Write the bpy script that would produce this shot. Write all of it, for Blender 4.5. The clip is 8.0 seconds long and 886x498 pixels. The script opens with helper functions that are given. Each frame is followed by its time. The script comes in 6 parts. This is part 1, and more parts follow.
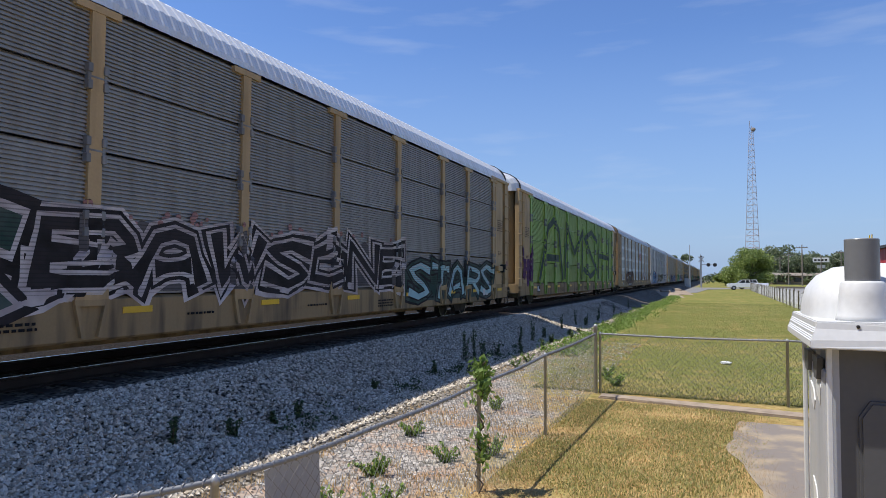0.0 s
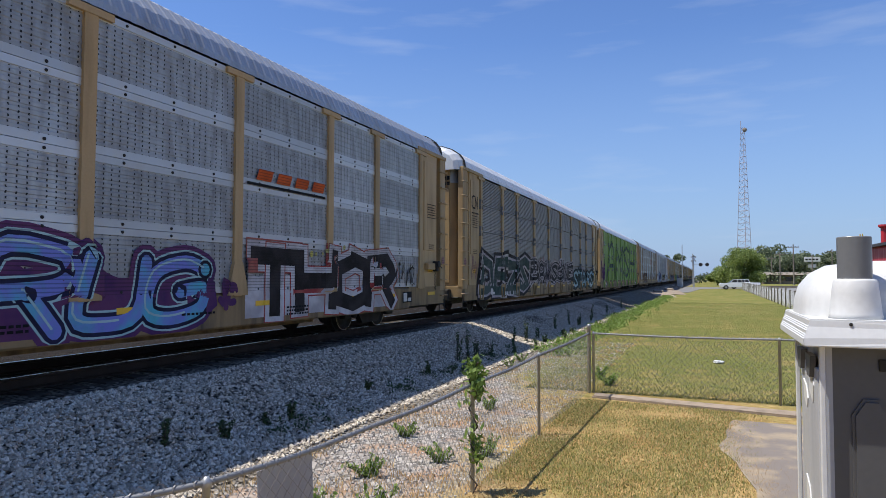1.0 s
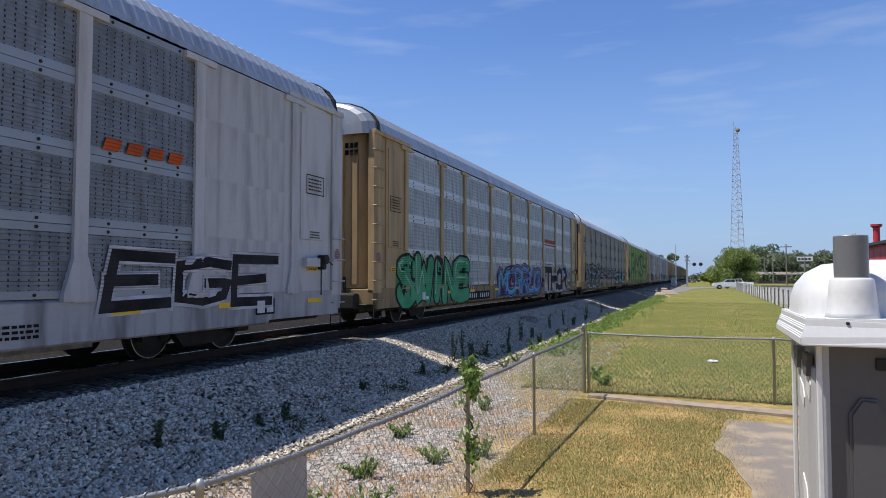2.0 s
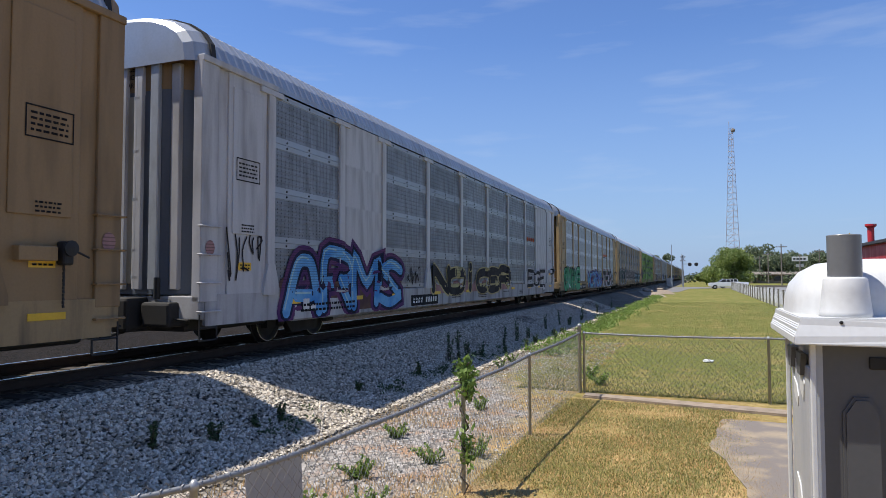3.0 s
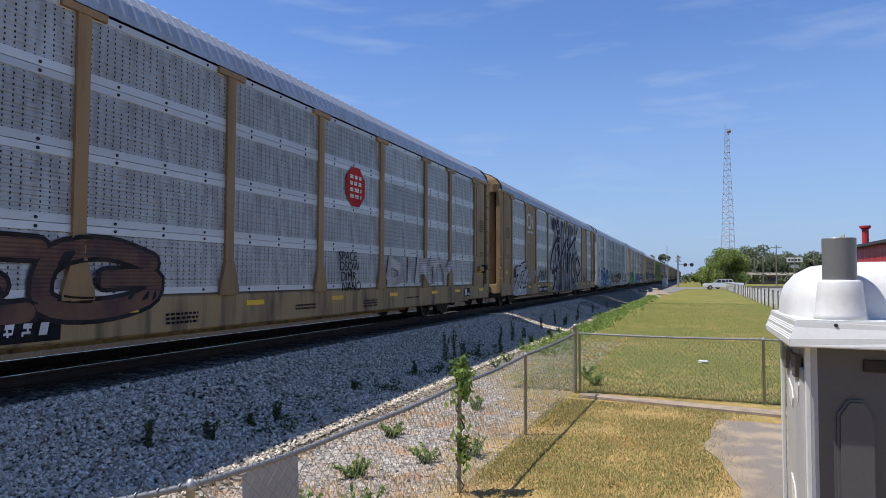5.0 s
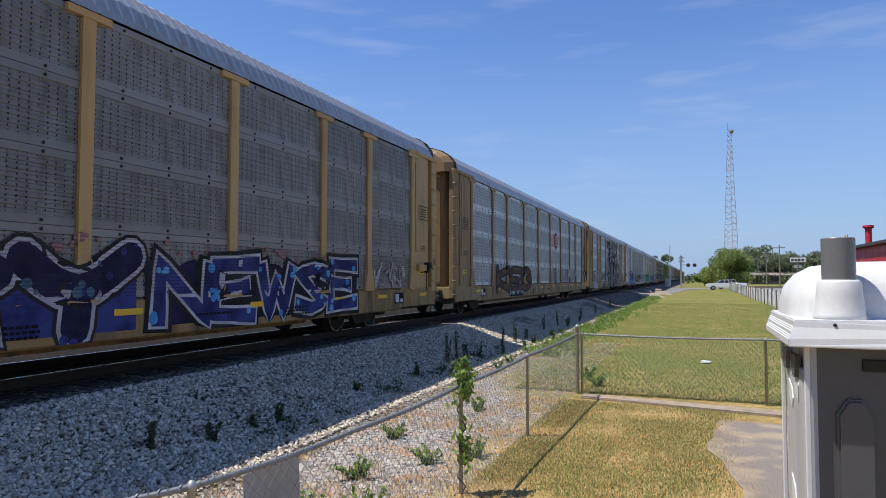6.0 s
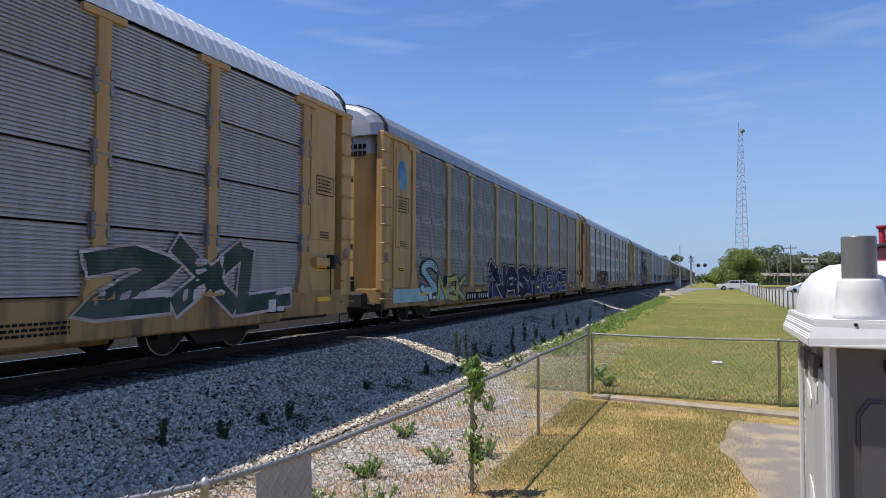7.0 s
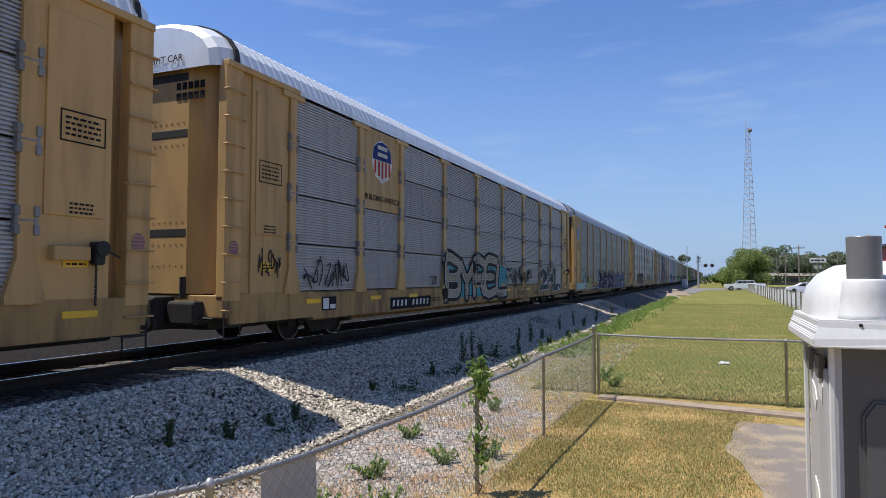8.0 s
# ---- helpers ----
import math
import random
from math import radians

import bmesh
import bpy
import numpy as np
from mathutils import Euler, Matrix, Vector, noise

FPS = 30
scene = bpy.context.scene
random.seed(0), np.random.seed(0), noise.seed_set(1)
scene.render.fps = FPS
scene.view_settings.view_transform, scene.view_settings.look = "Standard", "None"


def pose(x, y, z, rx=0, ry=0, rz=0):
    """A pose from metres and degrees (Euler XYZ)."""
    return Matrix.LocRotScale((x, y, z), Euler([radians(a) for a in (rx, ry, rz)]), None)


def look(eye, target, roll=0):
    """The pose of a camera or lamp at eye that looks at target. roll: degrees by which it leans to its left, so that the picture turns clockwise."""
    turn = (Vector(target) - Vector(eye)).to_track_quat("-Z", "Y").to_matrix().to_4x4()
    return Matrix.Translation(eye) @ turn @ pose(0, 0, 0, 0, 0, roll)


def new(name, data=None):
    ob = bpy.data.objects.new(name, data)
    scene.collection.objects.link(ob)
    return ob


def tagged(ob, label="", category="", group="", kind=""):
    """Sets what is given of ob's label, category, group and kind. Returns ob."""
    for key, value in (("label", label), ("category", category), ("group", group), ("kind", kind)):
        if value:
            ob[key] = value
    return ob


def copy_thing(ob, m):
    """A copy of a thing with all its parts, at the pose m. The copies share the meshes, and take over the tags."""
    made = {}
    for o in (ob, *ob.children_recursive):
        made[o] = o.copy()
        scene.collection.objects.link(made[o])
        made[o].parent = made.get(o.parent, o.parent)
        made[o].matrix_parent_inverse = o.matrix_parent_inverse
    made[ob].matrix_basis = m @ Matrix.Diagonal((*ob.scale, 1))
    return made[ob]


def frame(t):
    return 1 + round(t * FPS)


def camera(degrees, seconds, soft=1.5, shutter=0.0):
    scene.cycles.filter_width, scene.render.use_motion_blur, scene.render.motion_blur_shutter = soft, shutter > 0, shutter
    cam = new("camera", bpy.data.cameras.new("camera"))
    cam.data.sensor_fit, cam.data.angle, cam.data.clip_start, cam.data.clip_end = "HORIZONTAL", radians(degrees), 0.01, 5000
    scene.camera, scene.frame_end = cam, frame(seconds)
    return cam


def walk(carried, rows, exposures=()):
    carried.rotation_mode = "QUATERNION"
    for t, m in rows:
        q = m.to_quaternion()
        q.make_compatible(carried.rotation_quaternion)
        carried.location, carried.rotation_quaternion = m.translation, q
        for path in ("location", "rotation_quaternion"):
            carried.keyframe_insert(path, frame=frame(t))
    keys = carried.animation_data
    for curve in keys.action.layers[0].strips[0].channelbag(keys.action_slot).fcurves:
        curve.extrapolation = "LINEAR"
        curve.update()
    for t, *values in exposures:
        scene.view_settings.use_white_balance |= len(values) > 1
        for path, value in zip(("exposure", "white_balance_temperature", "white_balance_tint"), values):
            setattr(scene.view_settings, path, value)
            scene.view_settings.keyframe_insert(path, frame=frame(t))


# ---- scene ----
cam = camera(68.4, 8.0, soft=0.65)
PATH = [
    (0, (0.006, -0.064, 2.211), (-0.766, 1.779, 2.294), 0.3),
    (0.5, (0.004, -0.036, 2.207), (-0.758, 1.811, 2.291), 0.1),
    (1, (0.001, -0.048, 2.204), (-0.752, 1.803, 2.289), 0.1),
    (1.5, (-0.016, -0.036, 2.203), (-0.76, 1.818, 2.288), 0.1),
    (3, (-0.008, -0.02, 2.198), (-0.734, 1.842, 2.285), -0.1),
    (3.5, (-0.006, -0.047, 2.206), (-0.729, 1.816, 2.292), 0.1),
    (4, (-0.011, -0.045, 2.208), (-0.728, 1.82, 2.294), -0.0),
    (4.5, (-0.019, -0.033, 2.207), (-0.732, 1.833, 2.291), 0.2),
    (6, (0.008, -0.036, 2.207), (-0.714, 1.827, 2.295), 0.0),
    (6.5, (-0.002, -0.044, 2.211), (-0.737, 1.814, 2.299), 0.1),
    (7, (-0.028, -0.024, 2.198), (-0.775, 1.829, 2.284), 0.2),
    (7.5, (-0.019, -0.048, 2.2), (-0.774, 1.802, 2.287), 0.1),
    (8, (-0.011, -0.023, 2.2), (-0.776, 1.823, 2.288), 0.1),
]
walk(cam, [(t, look(eye, target, roll)) for t, eye, target, roll in PATH], [(0, 0.37, 6350, 10), (8, 0.37, 6350, 10)])

# ---- light ----
SUN = Vector((-0.435, -0.20, 1.0)).normalized()
world = bpy.data.worlds.new("world")
scene.world = world
world.use_nodes = True
wn = world.node_tree
sky = wn.nodes.new("ShaderNodeTexSky")
sky.sky_type = 'NISHITA'
sky.sun_disc = False
sky.sun_elevation = math.asin(SUN.z)
sky.sun_rotation = math.atan2(SUN.x, SUN.y)
sky.air_density, sky.dust_density, sky.ozone_density = 1.0, 0.1, 4.0
wn.nodes["Background"].inputs["Strength"].default_value = 0.085
# thin high cloud streaks, drawn into the sky
tc = wn.nodes.new("ShaderNodeTexCoord")
mp = wn.nodes.new("ShaderNodeMapping")
mp.inputs["Scale"].default_value = (2.2, 2.2, 14.0)
cl = wn.nodes.new("ShaderNodeTexNoise")
cl.inputs["Scale"].default_value, cl.inputs["Detail"].default_value = 2.6, 7
cr = wn.nodes.new("ShaderNodeMapRange")
cr.inputs["From Min"].default_value, cr.inputs["From Max"].default_value = 0.55, 0.85
cr.inputs["To Max"].default_value = 0.24
mx = wn.nodes.new("ShaderNodeMix")
mx.data_type = 'RGBA'
mx.inputs["B"].default_value = (6.5, 7.0, 7.8, 1)
wn.links.new(tc.outputs["Generated"], mp.inputs["Vector"])
wn.links.new(mp.outputs["Vector"], cl.inputs["Vector"])
wn.links.new(cl.outputs["Fac"], cr.inputs["Value"])
wn.links.new(cr.outputs["Result"], mx.inputs["Factor"])
hsv = wn.nodes.new("ShaderNodeHueSaturation")
hsv.inputs["Hue"].default_value, hsv.inputs["Saturation"].default_value, hsv.inputs["Value"].default_value = 0.511, 1.14, 1.42
wn.links.new(sky.outputs["Color"], hsv.inputs["Color"])
sep = wn.nodes.new("ShaderNodeSeparateXYZ")
wn.links.new(tc.outputs["Generated"], sep.inputs["Vector"])
hz = wn.nodes.new("ShaderNodeMapRange")
hz.inputs["From Min"].default_value, hz.inputs["From Max"].default_value = 0.0, 0.34
hz.inputs["To Min"].default_value, hz.inputs["To Max"].default_value = 0.9, 0.0
wn.links.new(sep.outputs["Z"], hz.inputs["Value"])
haze = wn.nodes.new("ShaderNodeMix")
haze.data_type = 'RGBA'
haze.inputs["B"].default_value = (2.4, 3.6, 6.1, 1)
wn.links.new(hz.outputs["Result"], haze.inputs["Factor"])
wn.links.new(hsv.outputs["Color"], haze.inputs["A"])
wn.links.new(haze.outputs["Result"], mx.inputs["A"])
wn.links.new(mx.outputs["Result"], wn.nodes["Background"].inputs["Color"])
sun = new("sun", bpy.data.lights.new("sun", "SUN"))
sun.data.energy, sun.data.angle, sun.data.color = 5.0, radians(0.53), (1.0, 0.94, 0.84)
sun.matrix_world = look((0, 0, 60), Vector((0, 0, 60)) - SUN)


# ---- materials ----
class Nodes:
    """A principled material with small wiring helpers."""

    def __init__(self, name, rough=0.7, metal=0.0):
        self.m = bpy.data.materials.new(name)
        self.m.use_nodes = True
        self.t = self.m.node_tree
        self.b = self.t.nodes["Principled BSDF"]
        self.b.inputs["Roughness"].default_value = rough
        self.b.inputs["Metallic"].default_value = metal
        self.co = self.t.nodes.new("ShaderNodeTexCoord").outputs["Object"]

    def n(self, kind, **inputs):
        node = self.t.nodes.new("ShaderNode" + kind)
        for k, v in inputs.items():
            self.put(node.inputs[k.replace("_", " ")], v)
        return node

    def put(self, socket, v):
        if hasattr(v, "is_output"):
            self.t.links.new(v, socket)
        else:
            socket.default_value = (*v, 1) if isinstance(v, tuple) and len(v) == 3 and socket.type == 'RGBA' else v

    def math(self, op, a, b=0.0, c=0.0):
        node = self.t.nodes.new("ShaderNodeMath")
        node.operation = op
        for s, v in zip(node.inputs, (a, b, c)):
            self.put(s, v)
        return node.outputs[0]

    def noise(self, scale, detail=4, stretch=None):
        vec = self.co
        if stretch:
            mp = self.n("Mapping", Scale=stretch)
            self.put(mp.inputs["Vector"], self.co)
            vec = mp.outputs["Vector"]
        return self.n("TexNoise", Vector=vec, Scale=scale, Detail=detail).outputs["Fac"]

    def span(self, v, lo, hi, a=0.0, b=1.0):
        node = self.n("MapRange", Value=v)
        for k, x in (("From Min", lo), ("From Max", hi), ("To Min", a), ("To Max", b)):
            node.inputs[k].default_value = x
        return node.outputs["Result"]

    def mix(self, f, a, b):
        node = self.t.nodes.new("ShaderNodeMix")
        node.data_type = 'RGBA'
        self.put(node.inputs["Factor"], f)
        self.put(node.inputs["A"], a)
        self.put(node.inputs["B"], b)
        return node.outputs["Result"]

    def colour(self, c):
        self.put(self.b.inputs["Base Color"], c)
        return self

    def bump(self, h, strength=0.3, distance=0.01):
        node = self.n("Bump", Height=h, Strength=strength, Distance=distance)
        self.t.links.new(node.outputs["Normal"], self.b.inputs["Normal"])
        return self


def worn(name, c, rough=0.6, metal=0.0, grime=(0.05, 0.04, 0.035), amount=0.5, scale=1.0, streak=True, spread=0.12):
    """Paint or metal with per-piece tone, streaks of grime and fine grain."""
    k = Nodes(name, rough, metal)
    rnd = k.n("ObjectInfo").outputs["Random"]
    tone = k.span(rnd, 0, 1, 1 - spread, 1 + spread)
    hs = k.n("HueSaturation", Color=c)
    k.put(hs.inputs["Value"], tone)
    st = k.noise(1.6 * scale, 6, (1, 2.5, 0.35) if streak else None)
    fine = k.noise(30 * scale, 3)
    f = k.math('MULTIPLY', k.span(st, 0.45, 0.75), amount)
    col = k.mix(f, hs.outputs["Color"], grime)
    col = k.mix(k.span(fine, 0.35, 0.75, 0, 0.18), col, tuple(x * 0.55 for x in c))
    k.colour(col)
    k.put(k.b.inputs["Roughness"], k.span(st, 0.3, 0.8, rough - 0.12, min(1, rough + 0.2)))
    k.bump(fine, 0.12, 0.004)
    return k.m


def perforated(name, c, band, hole=(0.012, 0.013, 0.015)):
    """Galvanised screen sheet: columns of punched slots between smooth bolted bands."""
    k = Nodes(name, 0.45, 0.35)
    rnd = k.n("ObjectInfo").outputs["Random"]
    s = k.n("SeparateXYZ", Vector=k.co)
    y, z = s.outputs["Y"], s.outputs["Z"]
    fy = k.math('ABSOLUTE', k.math('SUBTRACT', k.math('FRACT', k.math('DIVIDE', y, 0.125)), 0.5))
    fz = k.math('ABSOLUTE', k.math('SUBTRACT', k.math('FRACT', k.math('DIVIDE', z, 0.066)), 0.5))
    dots = k.math('MULTIPLY', k.math('LESS_THAN', fy, 0.085), k.math('LESS_THAN', fz, 0.22))
    gaps = k.math('GREATER_THAN', k.noise(1.0, 1, (1, 6.5, 5.0)), 0.38)
    inside = k.math('LESS_THAN', k.math('ABSOLUTE', z), 0.36)
    dots = k.math('MULTIPLY', k.math('MULTIPLY', dots, inside), gaps)
    st = k.noise(2.2, 6, (1, 2.5, 0.5))
    blotch = k.noise(9, 4)
    base = k.mix(k.span(st, 0.35, 0.7), c, tuple(x * 0.62 for x in c))
    base = k.mix(k.span(blotch, 0.55, 0.8, 0, 0.5), base, tuple(min(1, x * 1.35) for x in c))
    base = k.mix(inside, band, base)
    hs = k.n("HueSaturation", Color=base)
    k.put(hs.inputs["Value"], k.span(rnd, 0, 1, 0.85, 1.15))
    k.colour(k.mix(dots, hs.outputs["Color"], hole))
    k.put(k.b.inputs["Roughness"], k.span(st, 0.3, 0.8, 0.35, 0.65))
    k.bump(blotch, 0.1, 0.004)
    return k.m


def paint(name, a, b=None, rough=0.5, scale=2.0):
    """Sprayed paint, cloudy between two colours."""
    k = Nodes(name, max(rough, 0.7))
    k.b.inputs["Specular IOR Level"].default_value = 0.12
    b = b or tuple(x * 0.75 for x in a)
    z = k.n("SeparateXYZ", Vector=k.co).outputs["Z"]
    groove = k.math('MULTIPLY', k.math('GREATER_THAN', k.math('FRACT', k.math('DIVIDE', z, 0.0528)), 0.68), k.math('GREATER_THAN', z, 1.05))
    col = k.mix(k.span(k.noise(scale, 3), 0.4, 0.6), a, b)
    col = k.mix(k.span(k.noise(7, 5), 0.5, 0.75, 0, 0.45), col, tuple(0.6 * x + 0.03 for x in a))
    # Rib grooves are darkened in the colour, as well as sunk by the bump.
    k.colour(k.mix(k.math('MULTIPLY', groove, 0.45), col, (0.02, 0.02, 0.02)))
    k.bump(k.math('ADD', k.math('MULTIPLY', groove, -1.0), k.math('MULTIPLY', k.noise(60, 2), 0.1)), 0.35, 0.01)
    return k.m


def gravel_mat(name, scale, a, b, c):
    k = Nodes(name, 0.9)
    v = k.n("TexVoronoi", Vector=k.co, Scale=scale)
    s = k.n("SeparateColor", Color=v.outputs["Color"])
    col = k.mix(s.outputs[0], a, b)
    col = k.mix(k.span(k.noise(0.9, 5), 0.45, 0.7, 0, 0.6), col, c)
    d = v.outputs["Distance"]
    # Cell rims go dark in the colour, like shaded gaps between stones.
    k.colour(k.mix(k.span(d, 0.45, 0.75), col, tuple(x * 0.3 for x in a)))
    k.b.inputs["Specular IOR Level"].default_value = 0.05
    k.bump(k.math('MULTIPLY', d, -1.0), 0.9, 0.03)
    return k.m


def ground_mat():
    """Mown lawn with worn, straw-coloured patches, and a stony strip beside the track."""
    k = Nodes("ground", 0.95)
    s = k.n("SeparateXYZ", Vector=k.co)
    x, y = s.outputs["X"], s.outputs["Y"]
    big, mid, fine = k.noise(0.3, 5), k.noise(1.9, 6), k.math('ADD', k.math('MULTIPLY', k.noise(30, 4), 0.5), k.math('MULTIPLY', k.span(k.noise(7, 6), 0.3, 0.7), 0.5))
    green = k.mix(fine, (0.055, 0.066, 0.013), (0.24, 0.245, 0.075))
    straw = k.mix(fine, (0.25, 0.15, 0.06), (0.62, 0.43, 0.20))
    near = k.span(y, 10.5, 16.0, 0.24, -0.01)
    dry = k.span(k.math('ADD', k.math('ADD', k.math('MULTIPLY', mid, 0.6), k.math('MULTIPLY', big, 0.5)), near), 0.52, 0.92)
    straw = k.mix(k.span(k.noise(0.75, 4), 0.5, 0.66, 0, 0.75), straw, (0.36, 0.19, 0.075))
    lawn = k.mix(dry, green, straw)
    v = k.n("TexVoronoi", Vector=k.co, Scale=17.0)
    stone = k.mix(k.n("SeparateColor", Color=v.outputs["Color"]).outputs[0], (0.13, 0.12, 0.11), (0.42, 0.39, 0.36))
    earth = k.mix(k.span(mid, 0.48, 0.68), stone, (0.34, 0.22, 0.14))
    x = k.math('ADD', x, k.span(y, 10.5, 14.0, 0.0, 1.5))
    edge = k.math('ADD', x, k.math('MULTIPLY', k.math('SUBTRACT', k.noise(0.8, 5), 0.5), 2.4))
    stony = k.math('MULTIPLY', k.span(edge, -2.2, -3.0), k.span(y, 26, 12, 0.35, 1.0))
    k.b.inputs["Specular IOR Level"].default_value = 0.05
    k.colour(k.mix(stony, lawn, earth))
    k.bump(k.math('ADD', k.math('MULTIPLY', fine, 0.8), k.math('MULTIPLY', v.outputs["Distance"], -0.5)), 0.7, 0.04)
    return k.m


def leaf_mat(name, a, b, trans=0.25):
    k = Nodes(name, 0.55)
    r = k.n("NewGeometry").outputs["Random Per Island"]
    k.colour(k.mix(r, a, b))
    k.b.inputs["Subsurface Weight"].default_value = 0.0
    tr = k.n("BsdfTranslucent")
    k.put(tr.inputs["Color"], k.mix(r, tuple(x * 1.3 for x in a), tuple(x * 1.3 for x in b)))
    ms = k.n("MixShader", Fac=trans)
    k.t.links.new(k.b.outputs[0], ms.inputs[1])
    k.t.links.new(tr.outputs[0], ms.inputs[2])
    k.t.links.new(ms.outputs[0], k.t.nodes["Material Output"].inputs["Surface"])
    return k.m


def island_mat(name, a, b, rough=0.9):
    """Loose pieces, each its own tone."""
    k = Nodes(name, rough)
    k.b.inputs["Specular IOR Level"].default_value = 0.15
    r = k.n("NewGeometry").outputs["Random Per Island"]
    fine = k.noise(40, 3)
    k.colour(k.mix(k.span(fine, 0.3, 0.8, 0, 0.5), k.mix(r, a, b), tuple(x * 0.6 for x in a)))
    k.bump(fine, 0.4, 0.004)
    return k.m


YELLOW = worn("yellow car paint", (0.45, 0.28, 0.10), 0.55, amount=0.45)
TAN = worn("tan car paint", (0.40, 0.275, 0.13), 0.6, amount=0.5)
BROWN = worn("brown ochre car paint", (0.265, 0.165, 0.07), 0.6, amount=0.5)
WHITEP = worn("white car paint", (0.46, 0.45, 0.455), 0.5, amount=0.5, spread=0.05)
SLATE_D = worn("faded slate blue paint", (0.10, 0.115, 0.14), 0.6, amount=0.4)
CREAM = worn("cream paint", (0.52, 0.47, 0.36), 0.6, amount=0.35)
# Sill paints: road grime plus shade under the body, both in the colour.
SILL_Y = worn("grimy yellow sill paint darkened for shade", (0.34, 0.21, 0.075), 0.75, amount=0.95)
SILL_T = worn("grimy tan sill paint darkened for shade", (0.29, 0.20, 0.095), 0.75, amount=0.95)
SILL_W = worn("grimy white sill paint darkened for shade", (0.36, 0.35, 0.35), 0.7, amount=0.8)
CLAMP = worn("dull clamp steel", (0.24, 0.24, 0.24), 0.6, 0.3, amount=0.4)
RIB_DARK = worn("dark ribbed screen", (0.27, 0.265, 0.265), 0.5, 0.3, amount=0.25)
RIB_GREY = worn("grey ribbed screen", (0.37, 0.375, 0.395), 0.5, 0.3, amount=0.2)
PERF_SILVER = perforated("silver punched screen", (0.37, 0.385, 0.40), (0.50, 0.525, 0.55))
PERF_GREY = perforated("grey punched screen", (0.20, 0.21, 0.225), (0.29, 0.31, 0.335))
PERF_DARK = perforated("brown grey punched screen", (0.21, 0.20, 0.185), (0.22, 0.21, 0.195))
GREENP = worn("green sprayed screen", (0.22, 0.36, 0.055), 0.5, amount=0.3)
ROOF_W = worn("white roof sheet", (0.72, 0.74, 0.76), 0.4, 0.2, amount=0.25)
ROOF_G = worn("grey roof sheet", (0.36, 0.38, 0.41), 0.4, 0.4, amount=0.35)
GALV = worn("galvanised steel", (0.40, 0.41, 0.42), 0.45, 0.45, grime=(0.16, 0.155, 0.15), amount=0.4, scale=4)
RAIL_G = worn("weathered galvanised rail", (0.26, 0.265, 0.27), 0.55, 0.35, grime=(0.13, 0.125, 0.12), amount=0.5, scale=4)
BLACK = worn("black oily steel", (0.02, 0.019, 0.018), 0.7, 0.2, amount=0.3)
TYRE_STEEL = worn("polished wheel rim", (0.35, 0.34, 0.33), 0.3, 0.9, amount=0.2)
RUST = worn("rusty steel", (0.05, 0.03, 0.02), 0.8, 0.3, amount=0.4)
RAILHEAD = worn("polished rail steel", (0.55, 0.55, 0.56), 0.22, 1.0, amount=0.1)
TIE = worn("weathered timber tie", (0.05, 0.04, 0.033), 0.9, amount=0.4, scale=3)
REFLECT = worn("yellow reflector", (0.75, 0.45, 0.02), 0.4, amount=0.15)
INK = paint("black stencil", (0.012, 0.012, 0.014))
WHITE_INK = paint("white stencil", (0.7, 0.7, 0.68))
TRIM_W = worn("white plastic", (0.62, 0.625, 0.62), 0.4, amount=0.12, streak=False, spread=0.03)
# The toilet front's shade is put into this colour; its sides stay light.
PLASTIC_SHADED = worn("grey plastic", (0.082, 0.084, 0.09), 0.45, amount=0.15, spread=0.03)
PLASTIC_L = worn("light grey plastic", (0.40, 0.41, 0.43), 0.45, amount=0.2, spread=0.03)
PIPE_G = worn("dark grey pipe", (0.15, 0.155, 0.16), 0.4, amount=0.15, spread=0.03)
CONCRETE = worn("concrete", (0.30, 0.235, 0.17), 0.9, amount=0.5, scale=3, streak=False)
ASPHALT = worn("old paving", (0.20, 0.17, 0.145), 0.95, grime=(0.46, 0.36, 0.22), amount=0.9, scale=1.2, streak=False)
SIGN_G = worn("dull sheet metal", (0.30, 0.32, 0.38), 0.45, 0.25, amount=0.25)
REDP = worn("red paint", (0.46, 0.022, 0.03), 0.45, amount=0.25)
CARW = worn("white car body", (0.75, 0.76, 0.77), 0.25, amount=0.1)
GLASS_D = worn("dark window glass", (0.02, 0.025, 0.03), 0.08, amount=0.05)
RUBBER = worn("rubber", (0.02, 0.02, 0.02), 0.8, amount=0.2)
WOOD = worn("grey weathered wood", (0.20, 0.17, 0.14), 0.85, amount=0.4, scale=2)
BARK = worn("bark", (0.10, 0.075, 0.055), 0.9, amount=0.5, scale=3)
# Dark base colour plays the shaded gaps beneath the loose stones.
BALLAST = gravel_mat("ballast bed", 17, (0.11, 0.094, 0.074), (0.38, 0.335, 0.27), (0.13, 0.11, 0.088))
STONES = island_mat("ballast stones", (0.28, 0.24, 0.185), (0.88, 0.785, 0.645))
PEBBLES = island_mat("strip stones", (0.25, 0.23, 0.2), (0.66, 0.62, 0.57))
TOWER = worn("painted tower steel", (0.42, 0.39, 0.42), 0.6, 0.2, amount=0.2)
LOT = worn("bleached asphalt", (0.20, 0.195, 0.19), 0.9, amount=0.3, scale=0.5, streak=False)
# Shade seen beneath the cars is put into this near-black gravel colour.
SHADE_YARD = gravel_mat("shade-dark gravel", 24, (0.016, 0.014, 0.012), (0.036, 0.028, 0.022), (0.02, 0.016, 0.013))
WIRE = worn("galvanised wire", (0.23, 0.23, 0.235), 0.45, 0.3, amount=0.3, scale=4)
BLADES_Y = leaf_mat("yellow green blades", (0.13, 0.14, 0.035), (0.40, 0.37, 0.13), 0.35)
GROUND = ground_mat()
